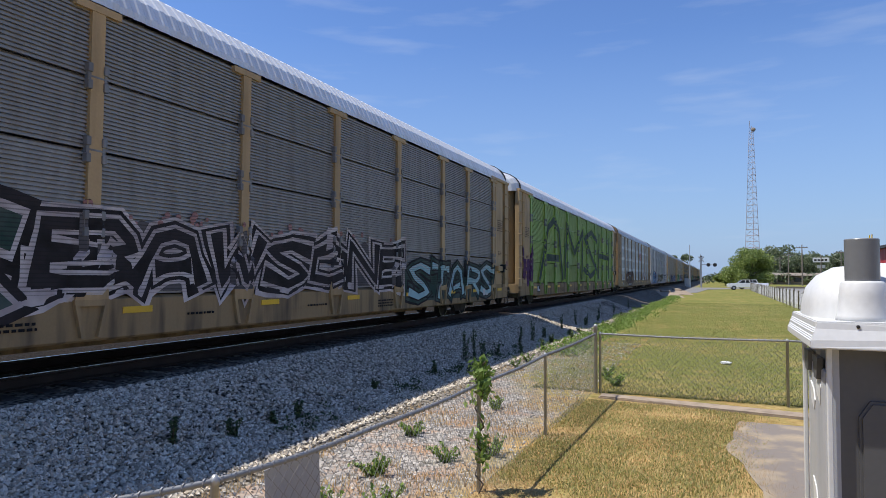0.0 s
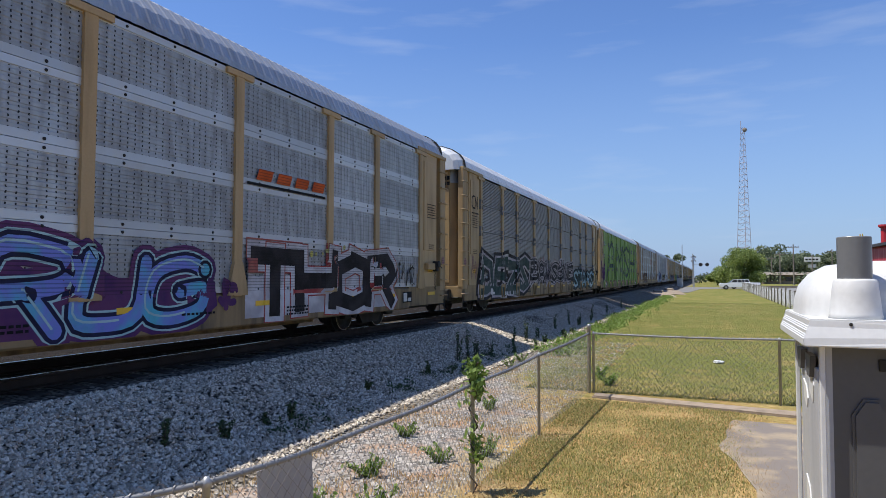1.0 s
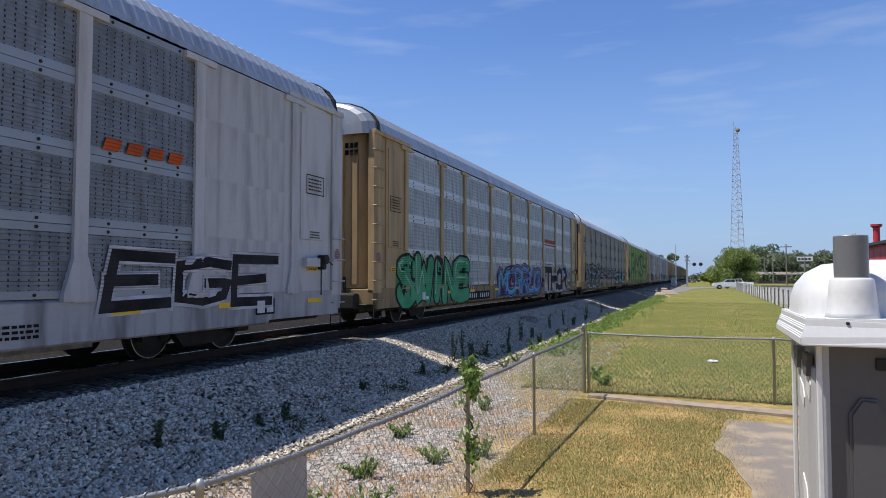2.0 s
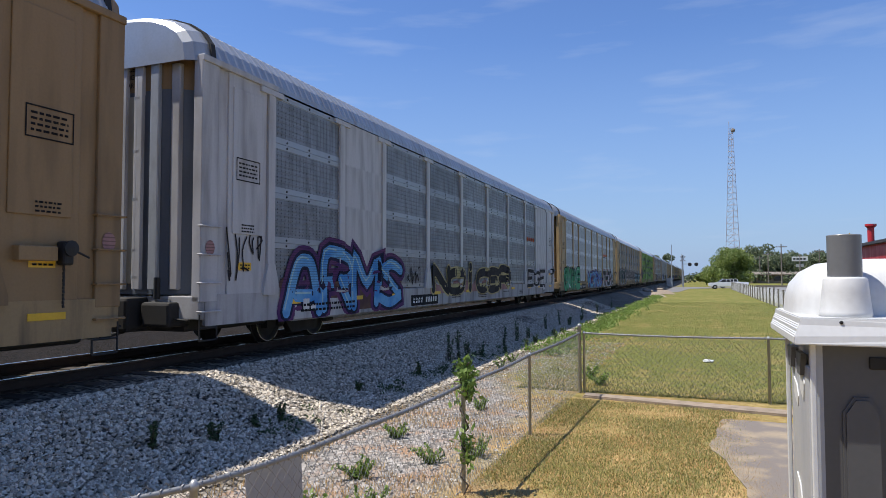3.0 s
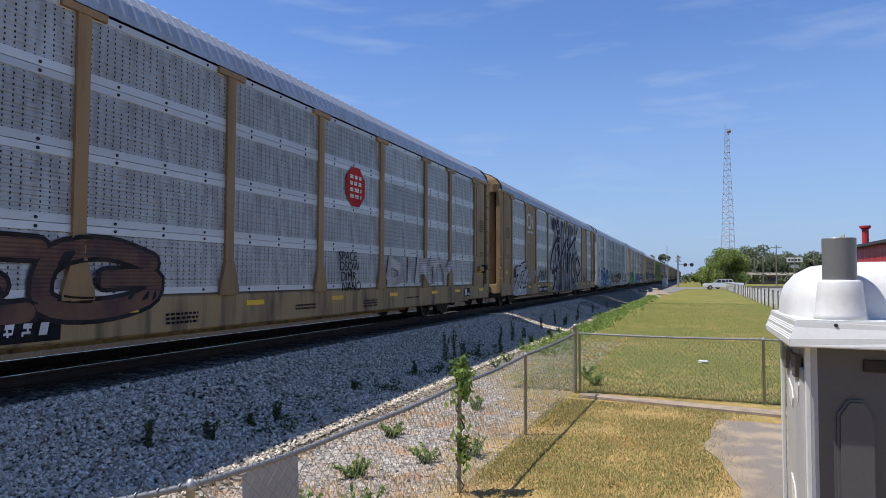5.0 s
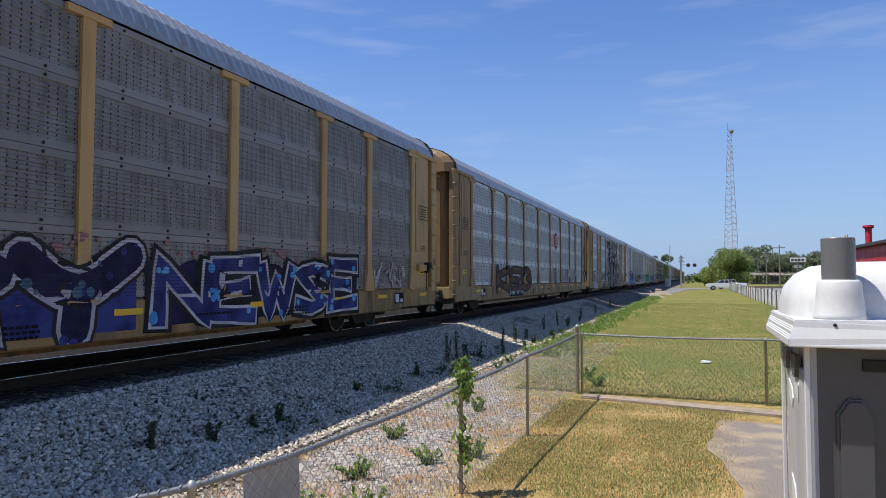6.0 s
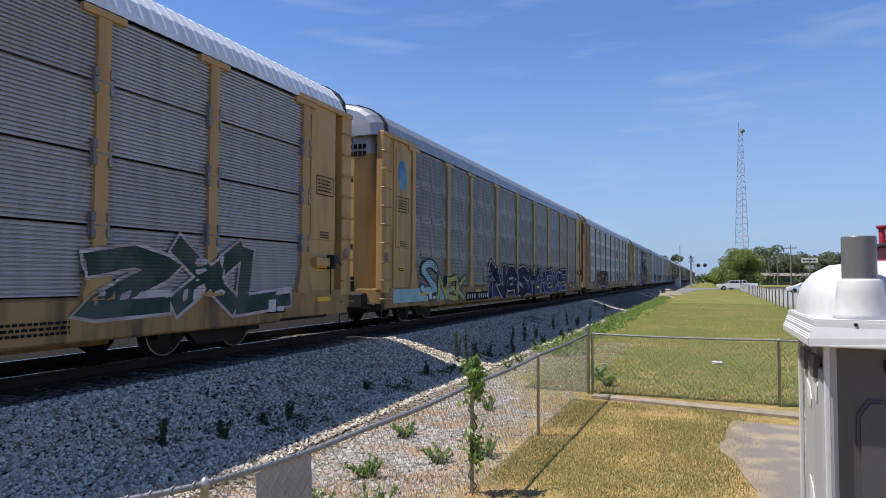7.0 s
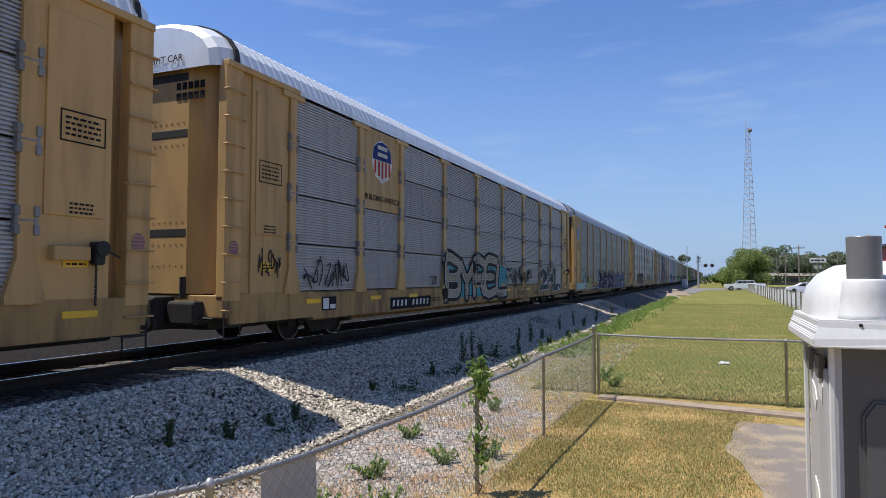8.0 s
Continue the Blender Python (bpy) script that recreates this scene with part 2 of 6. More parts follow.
BLADES_G = leaf_mat("green blades", (0.06, 0.078, 0.016), (0.30, 0.30, 0.10), 0.3)
BLADES_D = leaf_mat("straw blades", (0.33, 0.20, 0.075), (0.62, 0.44, 0.21), 0.35)
WEED = leaf_mat("weed leaves", (0.03, 0.05, 0.018), (0.075, 0.11, 0.035))
VINE = leaf_mat("vine leaves", (0.08, 0.14, 0.025), (0.26, 0.36, 0.08), 0.4)
TREE_L = leaf_mat("tree leaves", (0.09, 0.14, 0.03), (0.26, 0.31, 0.085), 0.4)
# Distant foliage, its green paled in the colour to stand in for haze.
TREE_D = leaf_mat("far tree leaves paled for haze", (0.07, 0.10, 0.05), (0.17, 0.20, 0.11), 0.35)


# ---- mesh helpers ----
def box(bm, x0, x1, y0, y1, z0, z1, bevel=0.0):
    v = [bm.verts.new(p) for p in ((x0, y0, z0), (x1, y0, z0), (x1, y1, z0), (x0, y1, z0), (x0, y0, z1), (x1, y0, z1), (x1, y1, z1), (x0, y1, z1))]
    f = [bm.faces.new([v[i] for i in q]) for q in ((3, 2, 1, 0), (4, 5, 6, 7), (0, 1, 5, 4), (1, 2, 6, 5), (2, 3, 7, 6), (3, 0, 4, 7))]
    if bevel:
        es = list({e for q in f for e in q.edges})
        bmesh.ops.bevel(bm, geom=es, offset=bevel, segments=2, affect='EDGES', profile=0.5)
    return bm


def prism(bm, outline, axis, a, b):
    """An outline of two coordinates drawn out along an axis from a to b."""
    def at(p, d):
        return {"x": (d, p[0], p[1]), "y": (p[0], d, p[1]), "z": (p[0], p[1], d)}[axis]
    lo, hi = [bm.verts.new(at(p, a)) for p in outline], [bm.verts.new(at(p, b)) for p in outline]
    n = len(outline)
    bm.faces.new(lo[::-1]), bm.faces.new(hi)
    for i in range(n):
        bm.faces.new((lo[i], lo[(i + 1) % n], hi[(i + 1) % n], hi[i]))
    return bm


def tube(bm, a, b, r, r2=None, n=8):
    a, b = Vector(a), Vector(b)
    q = (b - a).to_track_quat('Z', 'Y')
    rings = []
    for p, rr in ((a, r), (b, r if r2 is None else r2)):
        rings.append([bm.verts.new(p + q @ Vector((rr * math.cos(2 * math.pi * i / n), rr * math.sin(2 * math.pi * i / n), 0))) for i in range(n)])
    for i in range(n):
        bm.faces.new((rings[0][i], rings[0][(i + 1) % n], rings[1][(i + 1) % n], rings[1][i]))
    bm.faces.new(rings[0][::-1]), bm.faces.new(rings[1])
    return bm


def lathe(bm, profile, m=Matrix(), n=20, closed=True):
    """Turn (radius, height) pairs round the local z."""
    rings = [[bm.verts.new(m @ Vector((r * math.cos(2 * math.pi * i / n), r * math.sin(2 * math.pi * i / n), h))) for i in range(n)] for r, h in profile]
    for u, v in zip(rings, rings[1:]):
        for i in range(n):
            bm.faces.new((u[i], u[(i + 1) % n], v[(i + 1) % n], v[i]))
    if closed:
        bm.faces.new(rings[0][::-1]), bm.faces.new(rings[-1])
    return bm


def to_mesh(name, bm, material):
    bmesh.ops.recalc_face_normals(bm, faces=bm.faces)
    me = bpy.data.meshes.new(name)
    bm.to_mesh(me)
    bm.free()
    me.materials.append(material)
    return me


def part(name, bm, material=None, parent=None, label=""):
    me = bm if isinstance(bm, bpy.types.Mesh) else to_mesh(name, bm, material)
    ob = new(name, me)
    ob.parent = parent
    return tagged(ob, label) if label else ob


def raw(name, verts, faces, material):
    me = bpy.data.meshes.new(name)
    me.from_pydata([tuple(v) for v in verts], [], faces)
    me.materials.append(material)
    return me


def smooth(ob):
    for p in ob.data.polygons:
        p.use_smooth = True
    return ob


B = bmesh.new

# ---- ground, ballast, track ----
TRACK_X, RAIL_Z = -9.02, 0.90


def make_ground():
    xs = [-3000, -400, -80, -30, -16, -12, -6, -4, -2.5, 0, 3, 8, 20, 60, 200, 600, 3000]
    ys = [-400, -60, -10, 0, 3, 6, 9, 12, 16, 22, 30, 45, 70, 110, 180, 300, 600, 1500, 4500]
    vs, fs = [], []
    for y in ys:
        for x in xs:
            vs.append((x, y, 0.0 if x > -5 else -0.02))
    n = len(xs)
    for j in range(len(ys) - 1):
        for i in range(n - 1):
            a = j * n + i
            fs.append((a, a + 1, a + n + 1, a + n))
    tagged(part("ground", raw("ground", vs, fs, GROUND), None), "mown lawn with dry straw patches and a stony strip", "lawn", kind="structure")


BED = [(-17.0, -0.05), (-16.2, 0.1), (-14.4, 0.62), (-13.8, 0.715), (-7.15, 0.715), (-6.7, 0.60), (-5.6, 0.20), (-4.9, 0.06), (-4.3, -0.05)]


def bed_z(x):
    for (x0, z0), (x1, z1) in zip(BED, BED[1:]):
        if x0 <= x <= x1:
            return z0 + (z1 - z0) * (x - x0) / (x1 - x0)
    return 0.0


def make_ballast():
    ys = [-260] + [-120 + 4 * i for i in range(36)] + [24 + 1.0 * i for i in range(60)] + [90, 120, 160, 220, 300, 450, 700, 1200, 2500]
    vs, fs = [], []
    for y in ys:
        for x, z in BED:
            w = 0.16 * (noise.noise((x * 0.5, y * 0.35, 0.3))) if x > -7 else 0
            vs.append((x + w, y, z))
    n = len(BED)
    for j in range(len(ys) - 1):
        for i in range(n - 1):
            a = j * n + i
            fs.append((a, a + 1, a + n + 1, a + n))
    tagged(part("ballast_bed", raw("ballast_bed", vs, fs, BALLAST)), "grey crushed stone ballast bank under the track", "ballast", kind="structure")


def scatter_stones(name, label, material, count, pick, size):
    """Loose angular stones as one mesh."""
    rs = np.random.RandomState(7)
    base = np.array([(1, 0, 0), (-1, 0, 0), (0, 1, 0), (0, -1, 0), (0, 0, 1), (0, 0, -1)], float)
    tri = np.array([(0, 2, 4), (2, 1, 4), (1, 3, 4), (3, 0, 4), (2, 0, 5), (1, 2, 5), (3, 1, 5), (0, 3, 5)])
    V, F = [], []
    for i in range(count):
        x, y, z = pick(rs)
        s = size * (0.55 + 0.9 * rs.rand())
        p = base * (s * (0.6 + 0.6 * rs.rand(6, 1))) * np.array([1, 0.85, 0.75])
        p[:, :] += rs.uniform(-0.25, 0.25, (6, 3)) * s
        a = rs.rand() * 6.283
        t = rs.uniform(-0.5, 0.5)
        c, d = math.cos(a), math.sin(a)
        R = np.array([[c, -d, 0], [d, c, 0], [0, 0, 1]]) @ np.array([[1, 0, 0], [0, math.cos(t), -math.sin(t)], [0, math.sin(t), math.cos(t)]])
        V.append(p @ R.T + (x, y, z))
        F.append(tri + 6 * i)
    V, F = np.concatenate(V), np.concatenate(F)
    tagged(part(name, raw(name, V.tolist(), F.tolist(), material)), label, "stones", kind="stuff")


def make_track():
    track = tagged(new("railway_track"), "steel rails on timber ties in grey ballast", "railway track", kind="structure")
    prof = [(-0.07, -0.17), (0.07, -0.17), (0.07, -0.155), (0.012, -0.135), (0.012, -0.045), (0.036, -0.03), (0.036, -0.006), (0.026, 0.0), (-0.026, 0.0), (-0.036, -0.006), (-0.036, -0.03), (-0.012, -0.045), (-0.012, -0.135), (-0.07, -0.155)]
    for s in (0.7535, -0.7535):
        r = part("rail", prism(B(), [(TRACK_X + s + x, RAIL_Z + z) for x, z in prof], "y", -260, 2500), RUST, track, "rusty web rail")
        part("rail_head", prism(B(), [(TRACK_X + s - 0.030, RAIL_Z), (TRACK_X + s + 0.030, RAIL_Z), (TRACK_X + s + 0.022, RAIL_Z + 0.005), (TRACK_X + s - 0.022, RAIL_Z + 0.005)], "y", -260, 2500), RAILHEAD, r, "polished running surface")
    tie = to_mesh("tie", box(B(), -1.3, 1.3, -0.115, 0.115, -0.1, 0.005, 0.012), TIE)
    for i in range(230):
        t = part("tie", tie, None, track)
        t.location = (TRACK_X, -12 + 0.52 * i, RAIL_Z - 0.172)


# Added raised yard; its near-black colour stands in for shade under the train.
def make_far_shoulder():
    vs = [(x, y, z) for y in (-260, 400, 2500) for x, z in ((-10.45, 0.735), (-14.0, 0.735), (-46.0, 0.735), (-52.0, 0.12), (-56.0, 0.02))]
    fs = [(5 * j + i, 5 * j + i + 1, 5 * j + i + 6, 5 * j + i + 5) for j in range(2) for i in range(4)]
    tagged(part("cinder_shoulder", raw("cinder_shoulder", vs, fs, SHADE_YARD)), "raised near-black yard beyond the track, coloured for shade", "gravel", kind="structure")


make_ground()
make_far_shoulder()
make_ballast()
make_track()

# ---- rail cars ----
HALF, BODY, EAVE, SILL = 1.60, 13.85, 4.84, 1.02
POSTS = [-12.0, -9.4, -7.3, -4.38, -1.46, 1.46, 4.38, 7.3, 9.4, 12.0]
ROWS = [(1.04, 1.94), (1.97, 2.89), (2.92, 3.84), (3.87, 4.80)]
CACHE = {}


def ribbed_sheet(w, h, pitch=0.052, deep=0.032):
    """Horizontally ribbed screen, centred on its own origin, outside at x = 0."""
    bm = B()
    n = int(h / pitch)
    prof = []
    for i in range(n):
        z = -h / 2 + h * i / n
        for f, d in ((0.0, 0), (0.5, 0), (0.58, deep), (0.92, deep)):
            prof.append((-d, z + f * h / n))
    prof.append((0, h / 2))
    a = [bm.verts.new((x, -w / 2, z)) for x, z in prof]
    b = [bm.verts.new((x, w / 2, z)) for x, z in prof]
    for i in range(len(prof) - 1):
        bm.faces.new((a[i], b[i], b[i + 1], a[i + 1]))
    c = [bm.verts.new((-0.05, y, z)) for y, z in ((-w / 2, -h / 2), (w / 2, -h / 2), (w / 2, h / 2), (-w / 2, h / 2))]
    bm.faces.new(c)
    bm.faces.new((a[0], c[0], c[1], b[0]))
    bm.faces.new((a[-1], b[-1], c[2], c[3]))
    return bm


def punched_sheet(w, h):
    """Shallow waves with a flat bolted band at top and bottom."""
    bm = ribbed_sheet(w, h - 0.2, 0.105, 0.008)
    for z0, z1 in ((-h / 2, -h / 2 + 0.098), (h / 2 - 0.098, h / 2)):
        box(bm, -0.03, 0.006, -w / 2, w / 2, z0, z1)
    return bm


def panel_mesh(kind, w, h, material):
    key = (kind, round(w, 3), round(h, 3), material.name)
    if key not in CACHE:
        CACHE[key] = to_mesh("side_panel", ribbed_sheet(w, h) if kind == "rib" else punched_sheet(w, h), material)
    return CACHE[key]


def shared(key, make, material):
    k = (key, material.name)
    if k not in CACHE:
        CACHE[k] = to_mesh(key, make(), material)
    return CACHE[k]


def post_bm():
    bm = B()
    box(bm, -0.10, 0.045, -0.10, 0.10, SILL - 0.05, EAVE - 0.06)
    prism(bm, [(-0.10, 1.55), (0.10, 1.55), (0.24, 1.08), (0.24, 0.98), (-0.24, 0.98), (-0.24, 1.08)], "x", -0.05, 0.06)
    box(bm, -0.08, 0.058, -0.34, 0.34, EAVE - 0.13, EAVE - 0.03)
    return bm


def foot_bm():
    """Tapered gusset under a post, over the sill."""
    bm = B()
    for s in (-1, 1):
        prism(bm, [(s * 0.20, 0.98), (s * 0.26, 0.98), (s * 0.15, 0.5), (s * 0.09, 0.5)], "x", -0.02, 0.07)
    return prism(bm, [(-0.2, 0.9), (0.2, 0.9), (0.2, 0.98), (-0.2, 0.98)], "x", -0.02, 0.065)


def clamp_bm():
    bm = B()
    for s in (-1, 1):
        box(bm, -0.02, 0.075, s * 0.12 - 0.035, s * 0.12 + 0.035, -0.17, -0.05, 0.012)
        box(bm, -0.02, 0.075, s * 0.12 - 0.035, s * 0.12 + 0.035, 0.05, 0.17, 0.012)
        box(bm, -0.02, 0.05, s * 0.12 - 0.022, s * 0.12 + 0.022, -0.08, 0.08)
    box(bm, -0.02, 0.048, -0.14, 0.14, -0.012, 0.012)
    return bm


def bolt_row(w):
    bm = B()
    for i in range(3):
        y = (i - 1) * w / 3.1
        lathe(bm, [(0.022, 0), (0.022, 0.012), (0.01, 0.018)], Matrix.Translation((0.006, y, 0)) @ Matrix.Rotation(math.pi / 2, 4, 'Y'), 7)
    return bm


def roof_bm():
    """Arched, transversely ribbed roof of the whole length with closed ends."""
    bm = B()
    arch = [(HALF + 0.02, EAVE), (HALF + 0.01, EAVE + 0.10), (1.50, EAVE + 0.34), (1.28, EAVE + 0.60), (0.95, EAVE + 0.78), (0.5, EAVE + 0.88), (0, EAVE + 0.92)]
    arch = arch + [(-x, z) for x, z in arch[-2::-1]]
    ys, k = [], 0
    y = -BODY + 0.35
    while y < BODY - 0.35:
        for d, up in ((0, 0), (0.08, 0), (0.11, 0.012), (0.19, 0.012)):
            ys.append((y + d, up))
        y += 0.22
    ys.append((BODY - 0.35, 0))
    rows = []
    for y, up in ys:
        rows.append([bm.verts.new((x * (1 + up * 0.5), y, z + (up if 0 < i < len(arch) - 1 else 0))) for i, (x, z) in enumerate(arch)])
    for a, b in zip(rows, rows[1:]):
        for i in range(len(arch) - 1):
            bm.faces.new((a[i], a[i + 1], b[i + 1], b[i]))
    return bm


def roof_end_bm(s):
    """Rounded hood that closes the roof over the end doors."""
    bm = B()
    rows = []
    for f, q in ((0.0, 1.0), (0.2, 0.985), (0.38, 0.93), (0.46, 0.84)):
        y = s * (BODY - 0.36 + f)
        ring = []
        for i in range(13):
            a = math.pi * i / 12
            x, z = 1.6 * math.cos(a), 0.94 * (max(0.0, math.sin(a)) ** 0.75)
            ring.append(bm.verts.new((x * q, y, EAVE - 0.02 + z * q)))
        rows.append(ring)
    for a, b in zip(rows, rows[1:]):
        for i in range(12):
            bm.faces.new((a[i], a[i + 1], b[i + 1], b[i]))
    bm.faces.new(rows[-1])
    return bm


def underframe_bm():
    bm = B()
    for s in (1, -1):
        prism(bm, [(s * (HALF + 0.015), 0.98), (s * (HALF - 0.05), 1.02), (s * (HALF - 0.35), 1.02), (s * (HALF - 0.35), 0.92), (s * (HALF - 0.06), 0.9), (s * (HALF - 0.06), 0.55), (s * (HALF - 0.12), 0.46), (s * (HALF - 0.02), 0.44), (s * (HALF + 0.015), 0.47)], "y", -BODY + 2.6, BODY - 2.6)
        for e in (1, -1):
            y0, y1 = sorted((e * (BODY - 2.6), e * (BODY - 0.15)))
            prism(bm, [(s * (HALF + 0.015), 1.02), (s * (HALF - 0.3), 1.02), (s * (HALF - 0.3), 0.95), (s * (HALF - 0.05), 0.93), (s * (HALF - 0.05), 0.53), (s * (HALF + 0.015), 0.51)], "y", y0, y1)
    box(bm, -HALF + 0.3, HALF - 0.3, -BODY + 0.1, BODY - 0.1, 0.93, 1.0)
    box(bm, -0.4, 0.4, -BODY + 5.3, BODY - 5.3, 0.24, 0.93)
    box(bm, -0.3, 0.3, -BODY, BODY, 0.55, 0.93)
    for y in (-BODY + 0.12, BODY - 0.12):
        box(bm, -HALF, HALF, y - 0.1, y + 0.1, 0.62, 1.0, 0.02)
    for i in range(9):
        y = -8 + 2 * i
        box(bm, -HALF + 0.05, HALF - 0.05, y - 0.05, y + 0.05, 0.62, 0.93)
    return bm


def brake_bm():
    """Brake wheel housing with its chain and oil stain, by the front ladder."""
    bm = B()
    box(bm, HALF, HALF + 0.16, 12.86, 13.0, 1.45, 1.75, 0.03)
    lathe(bm, [(0.03, 0), (0.1, 0.02), (0.1, 0.05), (0.03, 0.06)], Matrix.Translation((HALF + 0.15, 12.93, 1.66)) @ Matrix.Rotation(math.pi / 2, 4, 'Y'), 12)
    tube(bm, (HALF + 0.17, 12.93, 1.66), (HALF + 0.17, 13.2, 1.55), 0.014, n=6)
    for i in range(12):
        tube(bm, (HALF + 0.06, 12.93, 1.46 - 0.045 * i), (HALF + 0.06 + 0.012 * (i % 2), 12.93, 1.42 - 0.045 * i), 0.016, n=5)
    return bm


def end_door_bm(s, z0=1.02, proud=0.0):
    """Tall rounded end doors that fold about the corner."""
    bm = B()
    out = [(-1.45, s * (BODY - 0.78)), (-1.42, s * (BODY - 0.55)), (-1.3, s * (BODY - 0.3)), (-1.08, s * (BODY - 0.1)), (-0.82, s * BODY), (0.82, s * BODY), (1.08, s * (BODY - 0.1)), (1.3, s * (BODY - 0.3)), (1.42, s * (BODY - 0.55)), (1.45, s * (BODY - 0.78))]
    out = [(x + math.copysign(proud, x), y + s * proud) for x, y in out]
    prism(bm, out, "z", z0, EAVE + 0.1 + proud)
    return bm


def door_rib_bm(s):
    return box(B(), -0.09, 0.09, *sorted((s * (BODY - 0.02), s * (BODY + 0.07))), 1.1, EAVE, 0.015)


def door_slot_bm(s):
    return box(B(), -0.62, 0.25, *sorted((s * (BODY - 0.02), s * (BODY + 0.006))), -0.07, 0.07, 0.01)


def rivet_bm(s):
    """Rows of small rivets round the door slots."""
    bm = B()
    for z in (1.86, 2.24, 3.56, 3.94, 1.5):
        for i in range(8):
            lathe(bm, [(0.016, 0), (0.012, 0.01)], Matrix.Translation((-0.2 + 0.13 * i, s * (BODY + 0.001), z)) @ Matrix.Rotation(-s * math.pi / 2, 4, 'X'), 6)
    return bm


def hood_strip_bm(s):
    """Dark seam arch where the hood meets the roof."""
    bm = B()
    rows = []
    for f, q in ((0.02, 1.0), (0.02, 1.02), (0.12, 1.02), (0.12, 1.0)):
        rows.append([bm.verts.new((1.6 * math.cos(math.pi * i / 12) * q, s * (BODY - 0.36 + f), EAVE - 0.02 + 0.94 * (max(0.0, math.sin(math.pi * i / 12)) ** 0.75) * q)) for i in range(13)])
    for a, b in zip(rows, rows[1:] + rows[:1]):
        for i in range(12):
            bm.faces.new((a[i], a[i + 1], b[i + 1], b[i]))
    return bm


def corner_bm(s, flush=False):
    """Corner sheet between the first post and the ladder, with its lower and upper leaf."""
    bm = B()
    y0, y1 = sorted((s * 12.12, s * (BODY - 0.68)))
    box(bm, HALF - 0.05, HALF + 0.005, y0, y1, 1.0, EAVE, 0.01)
    box(bm, HALF - 0.02, HALF + 0.03, y0 + 0.1, y1 - 0.12, 2.05, EAVE - 0.25, 0.012)
    if s < 0 or flush:
        y0, y1 = sorted((s * (BODY - 0.40), s * (BODY - 0.72)))
        box(bm, HALF - 0.09, HALF - 0.03, y0, y1, 1.0, EAVE)
    return bm


def end_post_bm(s):
    bm = B()
    y0, y1 = sorted((s * (BODY - 0.42), s * (BODY - 0.02)))
    box(bm, HALF - 0.16, HALF + 0.02, y0, y1, 0.9, EAVE + 0.02, 0.015)
    box(bm, HALF - 0.1, HALF + 0.05, *sorted((s * (BODY - 0.02), s * 11.8)), EAVE - 0.02, EAVE + 0.09, 0.015)
    return bm


def rung_bm(s):
    bm = B()
    y0, y1 = s * (BODY - 0.44), s * (BODY + 0.0)
    tube(bm, (HALF + 0.075, y0, 0), (HALF + 0.075, y1, 0), 0.014, n=6)
    for y in (y0, y1):
        tube(bm, (HALF - 0.02, y, 0), (HALF + 0.085, y, 0), 0.016, n=6)
    return bm


def wheel_bm():
    return lathe(B(), [(0.10, -0.07), (0.10, -0.02), (0.28, -0.03), (0.34, -0.065), (0.385, -0.065), (0.405, 0.045), (0.43, 0.055), (0.43, 0.075), (0.3, 0.07), (0.1, 0.05)], Matrix.Rotation(-math.pi / 2, 4, 'Y'), 28)


def rim_bm():
    return lathe(B(), [(0.372, -0.066), (0.388, -0.066), (0.386, -0.073), (0.372, -0.073)], Matrix.Rotation(-math.pi / 2, 4, 'Y'), 28, False)


def frame_bm():
    bm = B()
    for s in (1, -1):
        x0, x1 = sorted((s * 0.94, s * 1.08))
        prism(bm, [(-1.25, 0.30), (-1.25, 0.56), (-0.75, 0.60), (-0.45, 0.72), (0.45, 0.72), (0.75, 0.60), (1.25, 0.56), (1.25, 0.30), (0.98, 0.30), (0.95, 0.42), (0.62, 0.40), (0.4, 0.16), (-0.4, 0.16), (-0.62, 0.40), (-0.95, 0.42), (-0.98, 0.30)], "x", x0, x1)
        for y in (-0.85, 0.85):
            lathe(bm, [(0.11, 0), (0.11, 0.07), (0.06, 0.10)], Matrix.Translation((s * 1.06, y, 0.41)) @ Matrix.Rotation(s * math.pi / 2, 4, 'Y'), 10)
        for y in (-0.18, 0.0, 0.18):
            tube(bm, (s * 1.0, y, 0.2), (s * 1.0, y, 0.6), 0.075, n=8)
    box(bm, -1.0, 1.0, -0.22, 0.22, 0.42, 0.64)
    return bm


def coupler_bm(s):
    bm = B()
    box(bm, -0.12, 0.12, *sorted((s * (BODY - 0.2), s * (BODY + 0.48))), 0.62, 0.82, 0.03)
    box(bm, -0.55, 0.55, *sorted((s * (BODY - 0.1), s * (BODY + 0.42))), 0.42, 0.98, 0.06)
    # Black filler box, added to make the space under the car end dark.
    box(bm, -1.15, 1.15, *sorted((s * (BODY - 2.4), s * (BODY - 0.2))), 0.40, 0.94, 0.05)
    box(bm, 0.6, 1.2, *sorted((s * (BODY - 0.3), s * (BODY + 0.2))), 0.5, 0.9, 0.05)
    tube(bm, (0.85, s * (BODY + 0.1), 0.95), (0.85, s * (BODY + 0.1), 1.3), 0.05, n=8)
    box(bm, -0.2, 0.16, *sorted((s * (BODY + 0.45), s * (BODY + 0.72))), 0.56, 0.9, 0.05)
    tube(bm, (0.3, s * (BODY - 0.1), 0.62), (0.36, s * (BODY + 0.3), 0.42), 0.028, n=7)
    tube(bm, (0.36, s * (BODY + 0.3), 0.42), (0.34, s * (BODY + 0.72), 0.36), 0.028, n=7)
    tube(bm, (-0.6, s * (BODY + 0.1), 0.7), (1.5, s * (BODY + 0.1), 0.62), 0.018, n=6)
    return bm


